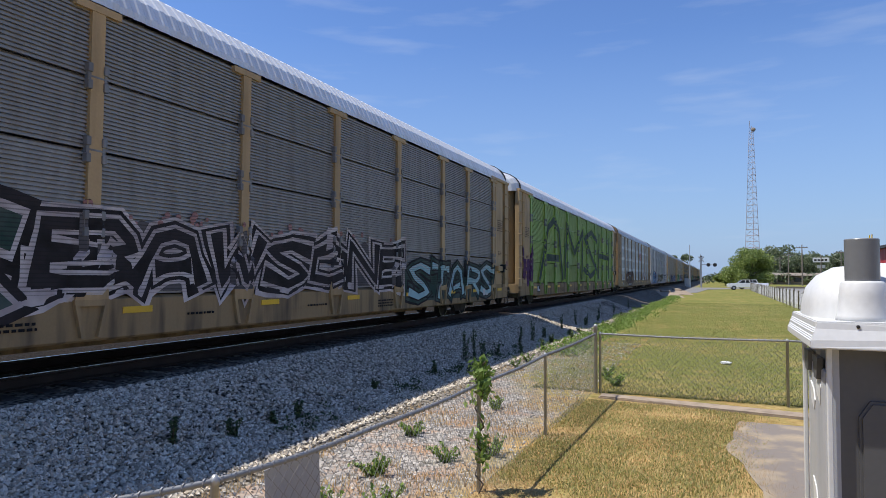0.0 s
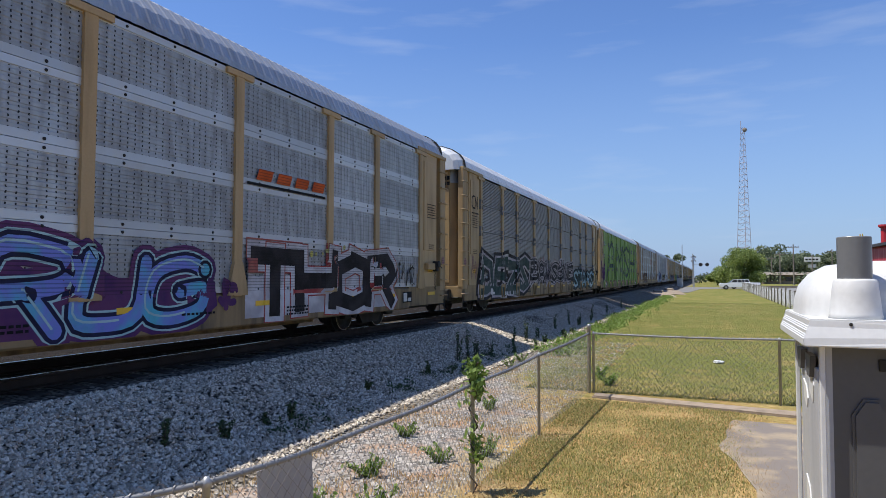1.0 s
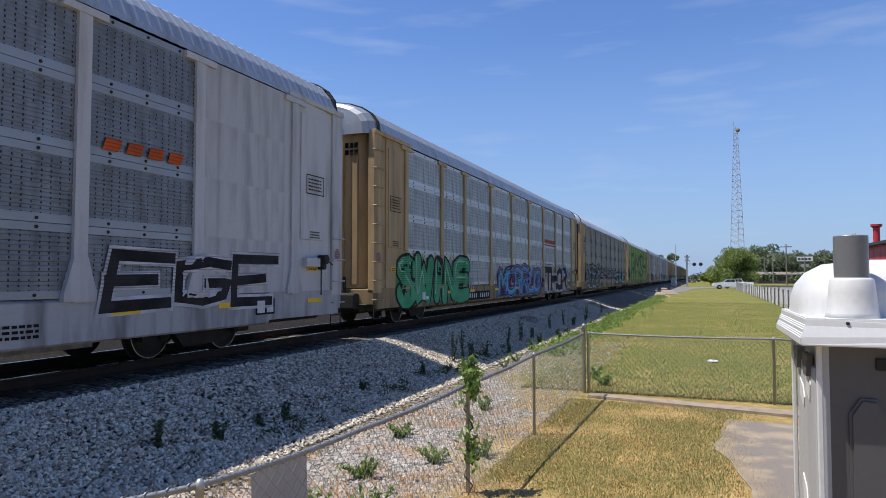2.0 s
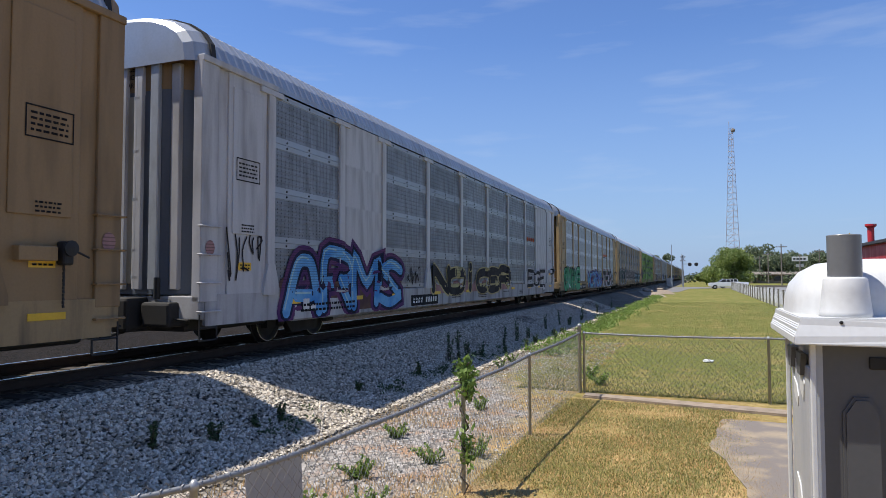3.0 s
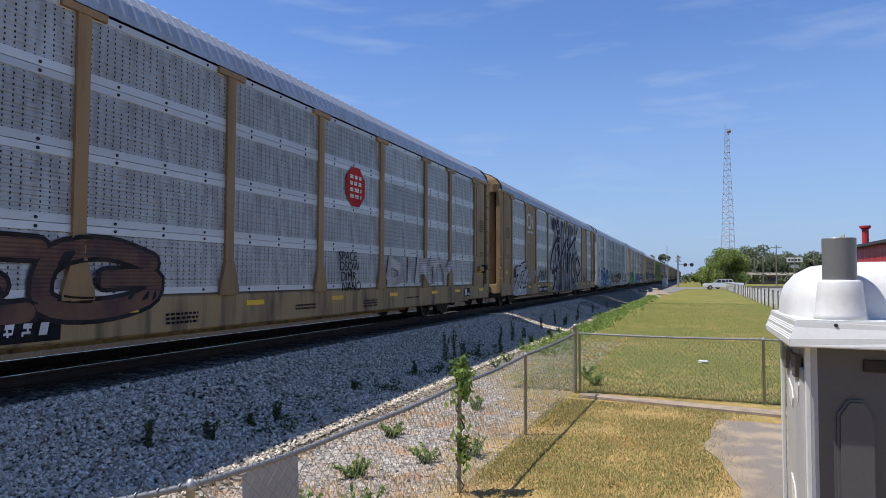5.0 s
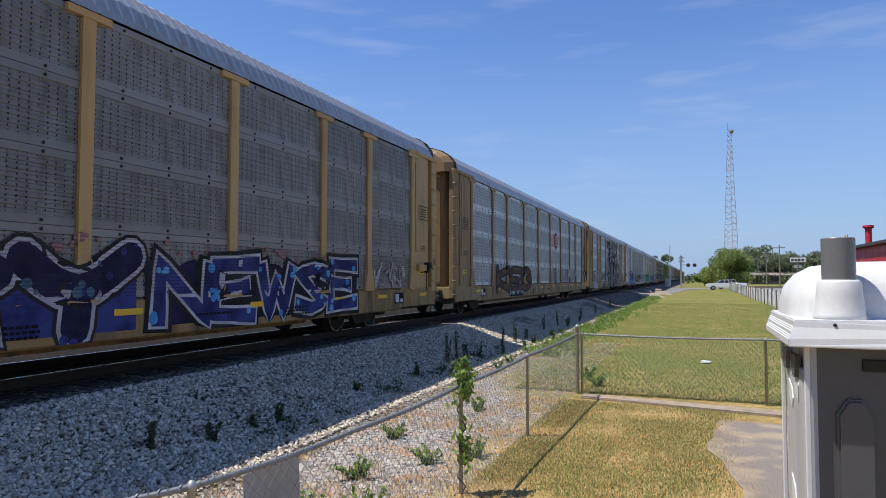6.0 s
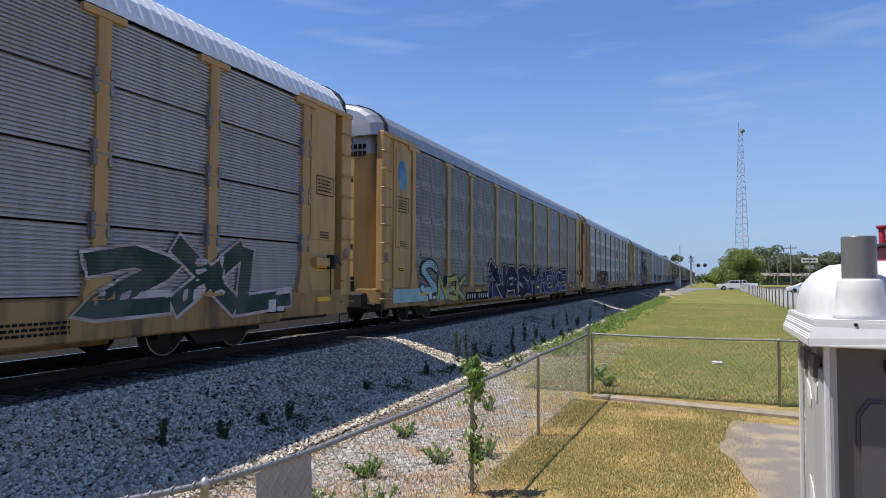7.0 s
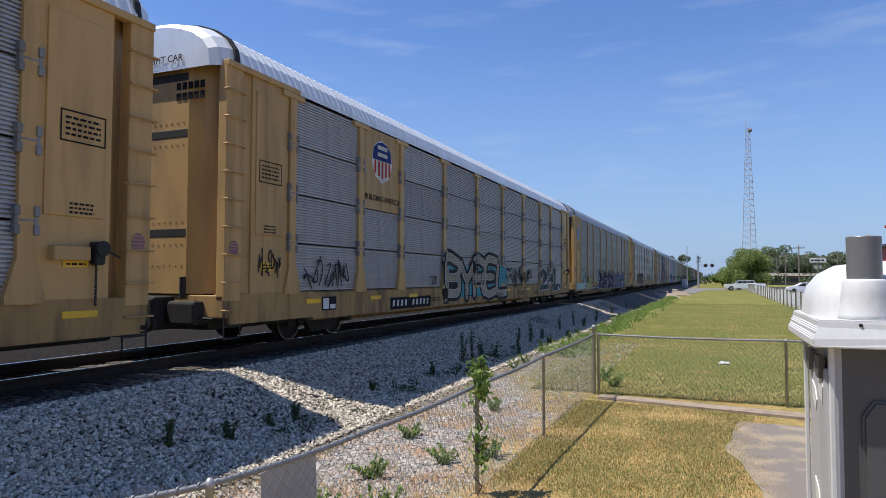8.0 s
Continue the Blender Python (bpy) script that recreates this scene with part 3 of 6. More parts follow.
def step_bm(s):
    """Stirrup step and grab irons below the ladder."""
    bm = B()
    y0, y1 = s * (BODY - 0.44), s * (BODY - 0.04)
    for y in (y0, y1):
        tube(bm, (HALF, y, 0.7), (HALF, y, 0.28), 0.014, n=6)
    for z in (0.28, 0.48):
        tube(bm, (HALF, y0, z), (HALF, y1, z), 0.016, n=6)
    return bm


def surface(y, z):
    """How far out of the side the outer skin lies."""
    if z < SILL:
        return HALF + 0.018
    for p in POSTS:
        if abs(y - p) < (0.25 if z < 1.56 else 0.12):
            return HALF + 0.066
    return HALF + 0.010


# a tall marker tag: strokes of joined letters on a grid of 12 by 5 cm
TALL_TAG = ("1084 1275,1385 1475,1685 1767 1751 1935 2120 2106,1685 2081 2273 2164 1658 1047 0736 0729,2286 2370 2447 2528 2606,2286 2581 2971 2864 2559 2151,2659 2945 3026 2906,3205 3243 3271 3486 3776 3746 3906,4185 4476 4567 4058 3448,4359 4432 4405,4705 4753 4877 5086 5278 5353 5127 4906,5785 5763 5438 5306,7986 7375 6364 5155 4148 4044,5461 6039 "
            "6111,6184 6176,6584 6376,1026 1526 2433 3137,1438 1426 1621 1916,1525 1411 1106,6658 6345 6128 6317 6913 7222 7340 7156,6142 7152,6643 6727,7755 7947 8932 8122 7913,7947 7340 7528 7922")


class Decal:
    """Paint laid on a car's side: strokes and shapes that follow the skin."""

    def __init__(self):
        self.v, self.f = [], []

    def add(self, pts, layer):
        n = len(self.v)
        for y, z in pts:
            z = max(z, 0.46)
            self.v.append((surface(y, z) + 0.004 * layer + 0.00008 * (len(self.f) % 40), y, z))
        self.f.append(tuple(range(n, n + len(pts))))

    def ribbon(self, line, w, layer, sharp=False, flare=1.0):
        """One stroke of the spray can: a strip along the line, round or square at its ends."""
        pts, corner = [], []
        for (a, b), (c, d) in zip(line, line[1:]):
            q = max(1, int(math.hypot(c - a, d - b) / 0.09))
            corner.append(len(pts))
            pts += [(a + (c - a) * i / q, b + (d - b) * i / q) for i in range(q)]
        corner.append(len(pts))
        pts.append(line[-1])
        n, k = len(pts), len(self.v)
        lift = 0.00012 * (len(self.f) % 23)
        m = max(1, math.ceil(w / 0.1))
        u = m + 1
        if sharp:
            (a, b), (c, d) = pts[0], pts[1]
            (e, f), (g, h) = pts[-2], pts[-1]
            q, p = math.hypot(c - a, d - b) or 1e-6, math.hypot(g - e, h - f) or 1e-6
            pts[0] = (a - (c - a) / q * w * 0.4, b - (d - b) / q * w * 0.4)
            pts[-1] = (g + (g - e) / p * w * 0.4, h + (h - f) / p * w * 0.4)
        for i, (y, z) in enumerate(pts):
            (a, b), (c, d) = pts[max(0, i - 1)], pts[min(n - 1, i + 1)]
            q = math.hypot(c - a, d - b) or 1e-6
            ny, nz = -(d - b) / q, (c - a) / q
            h = w / 2
            if 0 < i < n - 1:
                e = math.hypot(y - a, z - b) or 1e-6
                h /= max(0.62, abs(ny * -(z - b) / e + nz * (y - a) / e))
            end = min(i, n - 1 - i) / max(1, n - 1)
            h *= 1 + (flare - 1) * max(0.0, 1 - end * 5)
            for j in range(m + 1):
                g = h * (2 * j / m - 1)
                yy, zz = y + ny * g, max(z + nz * g, 0.46)
                self.v.append((surface(yy, zz) + 0.004 * layer + lift + 0.00002 * i, yy, zz))
        self.f += [(k + u * i + j, k + u * i + u + j, k + u * i + u + j + 1, k + u * i + j + 1) for i in range(n - 1) for j in range(m)]
        if not sharp:
            for i in {0, n - 1, *(corner if len(line) < 8 else ())}:
                y, z = pts[i]
                self.add([(y + w / 2 * math.cos(j * math.pi / 5), z + w / 2 * math.sin(j * math.pi / 5)) for j in range(10)], layer)

    def sheet(self, top, z0, layer):
        """A cloud of paint from z0 up to a ragged top line."""
        k, n = len(self.v), 10
        for y, z1 in top:
            for j in range(n + 1):
                z = z0 + (z1 - z0) * j / n
                self.v.append((surface(y, z) + 0.004 * layer, y, z))
        self.f += [(k + (n + 1) * i + j, k + (n + 1) * (i + 1) + j, k + (n + 1) * (i + 1) + j + 1, k + (n + 1) * i + j + 1) for i in range(len(top) - 1) for j in range(n)]

    def rect(self, y0, y1, z0, z1, layer, lean=0.0):
        n = max(1, int((y1 - y0) / 0.12))
        k = len(self.v)
        for i in range(n + 1):
            a = y0 + (y1 - y0) * i / n
            for y, z in ((a, max(z0, 0.46)), (a + lean, z1)):
                self.v.append((surface(y, z) + 0.004 * layer + 0.00008 * (len(self.f) % 40), y, z))
        self.f += [(k + 2 * i, k + 2 * i + 2, k + 2 * i + 3, k + 2 * i + 1) for i in range(n)]

    def put(self, name, material, car, label=""):
        return part(name, raw(name, self.v, self.f, material), None, car, label)


GLYPH = {'A': "00 15 26 35 40,12 32", 'B': "00 06 36 45 44 33 03,33 42 41 30 00", 'C': "45 26 05 01 20 41", 'D': "00 06 35 41 20 00", 'E': "46 06 00 40,03 33",
         'G': "45 26 05 01 20 41 43 23", 'H': "06 00,46 40,03 43", 'I': "26 20", 'K': "06 00,46 03 40", 'L': "06 00 40", 'M': "00 06 23 46 40", 'N': "00 06 40 46",
         'O': "26 05 01 20 41 45 26", 'P': "00 06 35 44 33 03", 'R': "00 06 36 45 44 33 03,23 40", 'S': "45 26 05 14 32 41 20 01", 'T': "06 46,26 20",
         'U': "06 01 20 41 46", 'V': "06 20 46", 'W': "06 10 24 30 46", 'X': "06 40,46 00", 'Y': "06 23 46,23 20", 'Z': "06 46 00 40", '2': "05 26 45 00 40"}


def curve_line(pts, rs, wob):
    """Catmull-Rom through the points, a little unsteady."""
    p = [(y + rs.uniform(-wob, wob), z + rs.uniform(-wob, wob)) for y, z in pts]
    if len(p) < 3:
        return p
    out = []
    ext = [p[0]] + p + [p[-1]]
    for i in range(1, len(ext) - 2):
        a, b, c, d = ext[i - 1:i + 3]
        for s in range(4):
            t = s / 4
            out.append(tuple(0.5 * (2 * b[j] + (c[j] - a[j]) * t + (2 * a[j] - 5 * b[j] + 4 * c[j] - d[j]) * t * t + (3 * b[j] - a[j] - 3 * c[j] + d[j]) * t ** 3) for j in (0, 1)))
    return out + [p[-1]]


def piece(car, word, y0, y1, z0, z1, fill, rings, w=0.2, seed=1, lean=0.1, label="", backing=None, rise=0.12, sharp=False, flare=1.0, shine=None, dots=(), glow=None):
    """A sprayed piece of letters: a cloud behind, then each letter over its rings of outline, widest first."""
    rs = np.random.RandomState(seed)
    step = (y1 - y0) / len(word)
    if glow:
        d = Decal()
        for i in range(int((y1 - y0) * 5)):
            y, z, q = rs.uniform(y0, y1), z1 + rs.uniform(0.05, 0.3), rs.uniform(0.03, 0.07)
            d.add([(y + q * math.cos(j * 0.785), z + q * math.sin(j * 0.785)) for j in range(8)], 0.3)
        tagged(d.put("paint_spot", glow, car), kind="stuff")
    if backing:
        back = Decal()
        n = int((y1 - y0 + 0.3) / 0.09)
        back.sheet([(y0 - 0.1 + 0.09 * i, z1 + rise + 0.08 * math.sin(i * 0.55 + seed) + 0.05 * rs.rand()) for i in range(n)], max(0.47, z0 - 0.05), 0.2)
        back.put("paint_cloud", backing, car)
    for i, ch in enumerate(word):
        h = (z1 - z0) * rs.uniform(0.94, 1.08)
        base = z0 + rs.uniform(-0.05, 0.05)
        wide = step * rs.uniform(0.96, 1.06)
        paths = []
        for stroke in GLYPH[ch].split(","):
            pts = [(int(q[0]) / 4, int(q[1]) / 6) for q in stroke.split()]
            pts = [(y0 + step * i + wide * (a * 0.84 + 0.08) + lean * b, base + 0.06 + (h - 0.1) * b) for a, b in pts]
            paths.append([(y + rs.uniform(-0.05, 0.05), z + rs.uniform(-0.05, 0.05)) for y, z in pts] if sharp else curve_line(pts, rs, 0.04))
        face = Decal()
        for path in paths:
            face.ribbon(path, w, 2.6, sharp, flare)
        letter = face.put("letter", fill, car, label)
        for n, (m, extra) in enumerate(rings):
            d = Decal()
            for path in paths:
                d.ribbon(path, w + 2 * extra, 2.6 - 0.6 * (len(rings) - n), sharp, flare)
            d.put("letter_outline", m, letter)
        if shine:
            d = Decal()
            for path in paths:
                d.ribbon([(a - w * 0.22, b + w * 0.2) for a, b in path[: max(2, len(path) * 2 // 3)]], w * 0.16, 3.3)
            tagged(d.put("letter_shine", shine, letter), kind="stuff")
        if dots:
            for m in dots:
                d = Decal()
                for _ in range(7):
                    p = paths[rs.randint(len(paths))]
                    (y, z), q = p[rs.randint(len(p))], rs.uniform(0.03, 0.09)
                    y, z = y + rs.uniform(-0.5, 0.5) * w, z + rs.uniform(-0.5, 0.5) * w
                    d.add([(y + q * math.cos(j * 0.785), z + q * math.sin(j * 0.785)) for j in range(8)], 3.2)
                tagged(d.put("paint_spot", m, letter), kind="stuff")


def scribble(car, y0, y1, z0, z1, material, count=6, w=0.03, seed=3):
    """Marker tags that cannot be read: short loose strokes."""
    rs = np.random.RandomState(seed)
    d = Decal()
    for i in range(count):
        y = y0 + (y1 - y0) * (i + 0.3) / count
        pts = [(y + rs.uniform(-0.1, 0.12) * (y1 - y0) / 1.2, z0 + (z1 - z0) * rs.rand()) for _ in range(5)]
        d.ribbon(curve_line(pts, rs, 0.01), w, 2)
    tagged(d.put("tag_stroke", material, car), kind="stuff")


def bars(car, y0, z0, width, rows, material, height=0.07, gap=0.05, seed=5, chunk=0.16, layer=3):
    """Lettering that stays plain bars."""
    rs = np.random.RandomState(seed)
    d = Decal()
    for r in range(rows):
        y, z = y0, z0 - r * (height + gap)
        while y < y0 + width:
            n = chunk * rs.uniform(0.6, 1.3)
            d.rect(y, min(y + n, y0 + width), z, z + height, layer)
            y += n + chunk * 0.35
    tagged(d.put("stencil_text", material, car), kind="stuff")


def make_car(label, paint_m, kind, panel_m, roof_m, solid=(), posts_m=None, row_m=None, flush=False, cap=None):
    """One autorack: frame, bays of screens, posts, roof, ends, bogies."""
    car = tagged(new("autorack_car"), label, "rail car", group="autorack train")
    posts_m = posts_m or paint_m
    part("underframe", shared("underframe", underframe_bm, {YELLOW.name: SILL_Y, WHITEP.name: SILL_W}.get(paint_m.name, SILL_T)), None, car, "grimy side sill and frame, colour darkened for shade")
    part("roof", shared("roof", roof_bm, roof_m), None, car, "ribbed arched sheet roof")
    bm = B()
    box(bm, -HALF, -HALF + 0.05, -BODY + 0.3, BODY - 0.3, 1.0, EAVE)
    part("far_side_wall", bm, panel_m, car)
    for s in (1, -1):
        part("roof_hood", shared(f"roof_hood{s}", lambda: roof_end_bm(s), paint_m if paint_m is BROWN else roof_m), None, car)
        part("end_door", shared(f"end_door{s}", lambda: end_door_bm(s), SLATE_D if paint_m is WHITEP else paint_m), None, car)
        part("hood_seam", shared(f"hood_seam{s}", lambda: hood_strip_bm(s), BLACK), None, car)
        if paint_m is YELLOW:
            tagged(part("rivet", shared(f"rivet{s}", lambda: rivet_bm(s), paint_m), None, car), kind="stuff")
            for z in (2.05, 3.75, 4.72):
                part("door_slot", shared(f"door_slot{s}", lambda: door_slot_bm(s), BLACK), None, car).location = (0.55, 0, z)
        else:
            for i in range(7):
                part("door_rib", shared(f"door_rib{s}", lambda: door_rib_bm(s), GALV if i % 3 == 2 and paint_m is not TAN else paint_m), None, car).location = (-1.05 + 0.35 * i, -s * (0.1 if i in (0, 6) else 0), 0)
        part("corner_sheet", shared(f"corner_sheet{s}{flush}", lambda: corner_bm(s, flush), paint_m), None, car)
        part("end_post", shared(f"end_post{s}", lambda: end_post_bm(s), paint_m), None, car)
        if cap:
            part("door_cap", shared(f"door_cap{s}", lambda: end_door_bm(s, 4.42, 0.006), cap), None, car, "pale painted top of the end doors")
        if s > 0:
            brake = part("hand_brake", shared("hand_brake", brake_bm, BLACK), None, car, "greasy hand brake gear")
            part("brake_bracket", shared("brake_bracket", lambda: box(B(), HALF, HALF + 0.13, 12.3, 12.8, 1.5, 1.68, 0.015), paint_m), None, brake)
        for i in range(4 if flush else 9):
            part("ladder_rung", shared(f"rung{s}", lambda: rung_bm(s), paint_m), None, car).location = (0, 0, 0.75 + 0.46 * i)
        part("coupler", shared(f"coupler{s}", lambda: coupler_bm(s), BLACK), None, car)
        part("stirrup_step", shared(f"step{s}", lambda: step_bm(s), BLACK), None, car)
        bogie = part("bogie", shared("bogie_frame", frame_bm, BLACK), None, car, "black cast steel bogie frame")
        bogie.location = (0, s * 10.1, 0)
        for y in (-0.85, 0.85):
            for q in (1, -1):
                wh = part("wheel", shared("wheel", wheel_bm, BLACK), None, bogie)
                wh.matrix_basis = Matrix.Translation((q * 0.7535, y, 0.392)) @ Matrix.Rotation(0 if q > 0 else math.pi, 4, 'Z')
                rm = part("wheel_rim", shared("wheel_rim", rim_bm, TYRE_STEEL), None, bogie)
                rm.matrix_basis = wh.matrix_basis.copy()
    for p in POSTS:
        o = part("side_post", shared("side_post", post_bm, posts_m), None, car)
        o.location = (HALF, p, 0)
        if kind == "rib":
            for z in (1.955, 2.905, 3.855):
                c = part("post_clamp", shared("post_clamp", clamp_bm, CLAMP), None, o)
                c.location = (0, 0, z)
        if kind == "rib" and paint_m is TAN:
            part("post_foot", shared("post_foot", foot_bm, posts_m), None, o)
        r = part("reflector", shared("reflector", lambda: box(B(), 0, 0.012, -0.25, 0.25, 0.80, 0.89, 0.003), REFLECT), None, car, "yellow reflective strip")
        r.location = (HALF + 0.016, p + 0.75, -0.02)
    for b, (p, q) in enumerate(zip(POSTS, POSTS[1:])):
        for i, (z0, z1) in enumerate(ROWS):
            w, h = q - p - 0.2, z1 - z0 + (0.0 if kind == "rib" else 0.022)
            m = row_m.get((b, i), panel_m) if row_m else panel_m
            if (b, i) in solid or (b, None) in solid:
                o = part("solid_panel", shared(f"solid{w:.2f}{h:.2f}", lambda: box(B(), -0.04, 0.012, -w / 2, w / 2, -h / 2 - 0.015, h / 2 + 0.015), posts_m), None, car)
            else:
                o = part("side_panel", panel_mesh(kind, w, h, m), None, car)
                if kind != "rib":
                    for z in (-h / 2 + 0.05, h / 2 - 0.05):
                        e = part("bolt_head", shared(f"bolts{w:.2f}", lambda: bolt_row(w), BLACK), None, o)
                        e.location = (0, 0, z)
                        tagged(e, kind="stuff")
            o.location = (HALF - 0.004, (p + q) / 2, (z0 + z1) / 2)
    return car


def plate(car, y0, y1, z0, z1, material, label=""):
    d = Decal()
    d.rect(y0, y1, z0, z1, 1.5)
    return d.put("stencil_plate", material, car, label)

# ---- loose stones, grass, weeds ----
def make_stones():
    def on_bank(rs):
        y = 3.2 + 42 * rs.rand() ** 1.7
        x = rs.uniform(-7.25, -4.75)
        return x, y, bed_z(x) + 0.008

    def on_strip(rs):
        y = 2.5 + 20 * rs.rand() ** 1.5
        x = -4.9 + 2.6 * rs.rand() ** 1.5
        return x, y, 0.006
    scatter_stones("ballast_stones", "angular grey crushed ballast stones on the bank", STONES, 56000, on_bank, 0.031)
    scatter_stones("strip_stones", "pale loose stones in the dry strip by the fence", PEBBLES, 9000, on_strip, 0.022)


def blades(name, label, material, count, pick, size, lean=0.5):
    rs = np.random.RandomState(11)
    V, F = [], []
    for i in range(count):
        x, y = pick(rs)
        h = size * rs.uniform(0.5, 1.4)
        a = rs.rand() * 6.283
        w = 0.0045 + 0.003 * rs.rand()
        c, d = math.cos(a), math.sin(a)
        k = rs.uniform(-lean, lean) * h
        V += [(x - w * c, y - w * d, -0.004), (x + w * c, y + w * d, -0.004), (x - k * d + w * c * 0.4, y + k * c, h)]
        F.append((3 * i, 3 * i + 1, 3 * i + 2))
    tagged(part(name, raw(name, V, F, material)), label, "grass", kind="stuff")


def path_edge(y):
    return 0.32 + 0.16 * math.sin(y * 1.1 + 0.6) + 0.12 * noise.noise((y * 1.7, 0.2, 0))


def make_grass():
    def lawn(rs):
        return rs.uniform(-3.4, 5.6), 12.7 + 48 * rs.rand() ** 2.0

    def near(rs):
        while True:
            x, y = rs.uniform(-2.3, 1.2), rs.uniform(4.0, 11.9)
            if x < path_edge(y) + 0.55 * rs.rand() ** 3:
                return x, y

    def green_near(rs):
        while True:
            x, y = near(rs)
            if noise.noise((x * 0.9, y * 0.9, 4.2)) + 0.4 * rs.rand() > 0.02:
                return x, y

    def strip(rs):
        while True:
            x, y = rs.uniform(-4.8, -2.2), 2.5 + 22 * rs.rand() ** 1.4
            if noise.noise((x * 1.3, y * 0.9, 9.2)) > 0.12:
                return x, y
    blades("lawn_grass", "short green lawn blades", BLADES_G, 90000, lawn, 0.042, 0.9)
    blades("dry_grass", "short straw coloured dry blades", BLADES_D, 24000, near, 0.026, 1.2)
    blades("green_grass", "short yellow green blades among the dry ones", BLADES_Y, 52000, green_near, 0.027, 1.1)
    def edge(rs):
        y = rs.uniform(4.0, 11.0)
        return path_edge(y) + 0.02 + 0.5 * abs(rs.normal()) * (0.4 + noise.noise((y, 3.0, 0))), y
    blades("straw_litter", "loose dry straw blown over the edge of the paving", BLADES_D, 9000, edge, 0.02, 2.2)
    blades("strip_grass", "thin straw tufts in the stony strip", BLADES_D, 7000, strip, 0.07, 0.9)


def leaf_cloud(rs, centres, per, spread, size, V, F, flat=1.0):
    """Small pointed leaves round the centres."""
    for c in centres:
        for _ in range(per):
            d = rs.normal(size=3)
            d *= spread * rs.rand() ** 0.4 / (np.linalg.norm(d) + 1e-9)
            p = np.array(c) + d * (1, 1, flat)
            u = rs.normal(size=3)
            u /= np.linalg.norm(u)
            v = np.cross(u, rs.normal(size=3))
            v /= np.linalg.norm(v) + 1e-9
            s = size * rs.uniform(0.6, 1.3)
            n = len(V)
            V += [tuple(p - u * s), tuple(p + v * s * 0.45), tuple(p + u * s), tuple(p - v * s * 0.45)]
            F.append((n, n + 1, n + 2, n + 3))


def weed(x, y, h, seed, stalks=3):
    """A dark stalky weed: stems with narrow leaves up them."""
    rs = np.random.RandomState(seed)
    z = max(0.0, bed_z(x)) - 0.01
    root = tagged(new("weed"), "dark green stalky weed growing out of the ballast" if x < -4.6 else "small green weed in the stony strip", "weed", group="weeds by the track")
    root.location = (x, y, z)
    bm, V, F = B(), [], []
    wide, leaf = (0.07, 0.034) if x < -4.6 else (0.2, 0.03)
    for i in range(stalks):
        top = Vector((rs.uniform(-wide, wide), rs.uniform(-wide, wide), h * rs.uniform(0.55, 1.0)))
        foot = Vector((rs.uniform(-0.05, 0.05), rs.uniform(-0.05, 0.05), 0))
        tube(bm, foot, top, 0.007, 0.003, 5)
        leaf_cloud(rs, [tuple(foot.lerp(top, f)) for f in np.linspace(0.1, 1, 9)], 4, leaf * 1.05, leaf, V, F)
    tagged(part("stem", bm, BARK, root), kind="stuff")
    part("foliage", raw("foliage", V, F, WEED if x < -4.6 else VINE), None, root)


def make_weeds():
    rs = np.random.RandomState(5)
    for i, (x, y, h) in enumerate(((-5.8, 5.75, 0.30), (-5.55, 6.5, 0.25), (-5.55, 7.3, 0.2), (-5.5, 7.8, 0.25), (-5.6, 10.2, 0.16), (-5.5, 12.6, 0.25),
                                   (-5.55, 14.6, 0.7), (-5.5, 15.0, 0.75), (-5.45, 15.6, 0.55), (-5.3, 16.3, 0.35), (-5.5, 19.2, 0.6), (-5.4, 20.2, 0.7), (-5.35, 21.5, 0.4),
                                   (-5.5, 25.0, 0.6), (-5.45, 27.5, 0.8), (-5.3, 29.0, 0.5), (-5.4, 33.0, 0.7), (-5.4, 38.0, 0.6), (-5.3, 44.0, 0.7))):
        weed(x, y, h, 20 + i, 4)
    for i in range(16):
        weed(-5.2 + 0.9 * rs.rand(), 13 + 1.5 * i + rs.rand(), 0.2 + 0.2 * rs.rand(), 60 + i, 5)
    for i, (x, y, h) in enumerate(((-3.1, 4.5, 0.26), (-3.3, 5.0, 0.3), (-2.9, 5.4, 0.26), (-2.75, 3.35, 0.34), (-3.5, 6.4, 0.22), (-3.9, 8.2, 0.2), (-3.0, 7.2, 0.2), (-2.6, 7.7, 0.25), (-2.7, 4.1, 0.24), (-3.4, 10.4, 0.2), (-1.9, 13.6, 0.26), (-2.2, 14.4, 0.3))):
        weed(x, y, h, 90 + i, 11)
    low = [(-5.25 + rs.normal() * 0.16, y) for y in 6.5 + 12 * rs.rand(150)]
    V, F = [], []
    leaf_cloud(rs, [(x, y, bed_z(x) + 0.05) for x, y in low if noise.noise((x, y * 0.8, 2.0)) > -0.15], 12, 0.10, 0.03, V, F, 0.6)
    tagged(part("creeping_weeds", raw("creeping_weeds", V, F, WEED)), "low dark weeds creeping along the foot of the ballast", "weeds", kind="stuff")
    V, F = [], []
    cs = [(-4.0 + rs.normal() * 0.36 - 0.002 * y, y, 0.09 + 0.07 * rs.rand()) for y in 18 + 62 * rs.rand(520) ** 1.3]
    leaf_cloud(rs, cs, 26, 0.26, 0.05, V, F, 0.5)
    tagged(part("ground_cover", raw("ground_cover", V, F, VINE)), "low bright green leafy growth along the ballast edge", "ground cover", kind="stuff")


# ---- fences ----
FENCE_L = [(-3.75, 0.9), (-3.02, 1.95), (-2.5, 2.75), (-2.32, 4.2), (-2.27, 6.35), (-2.22, 8.98), (-2.13, 12.6)]


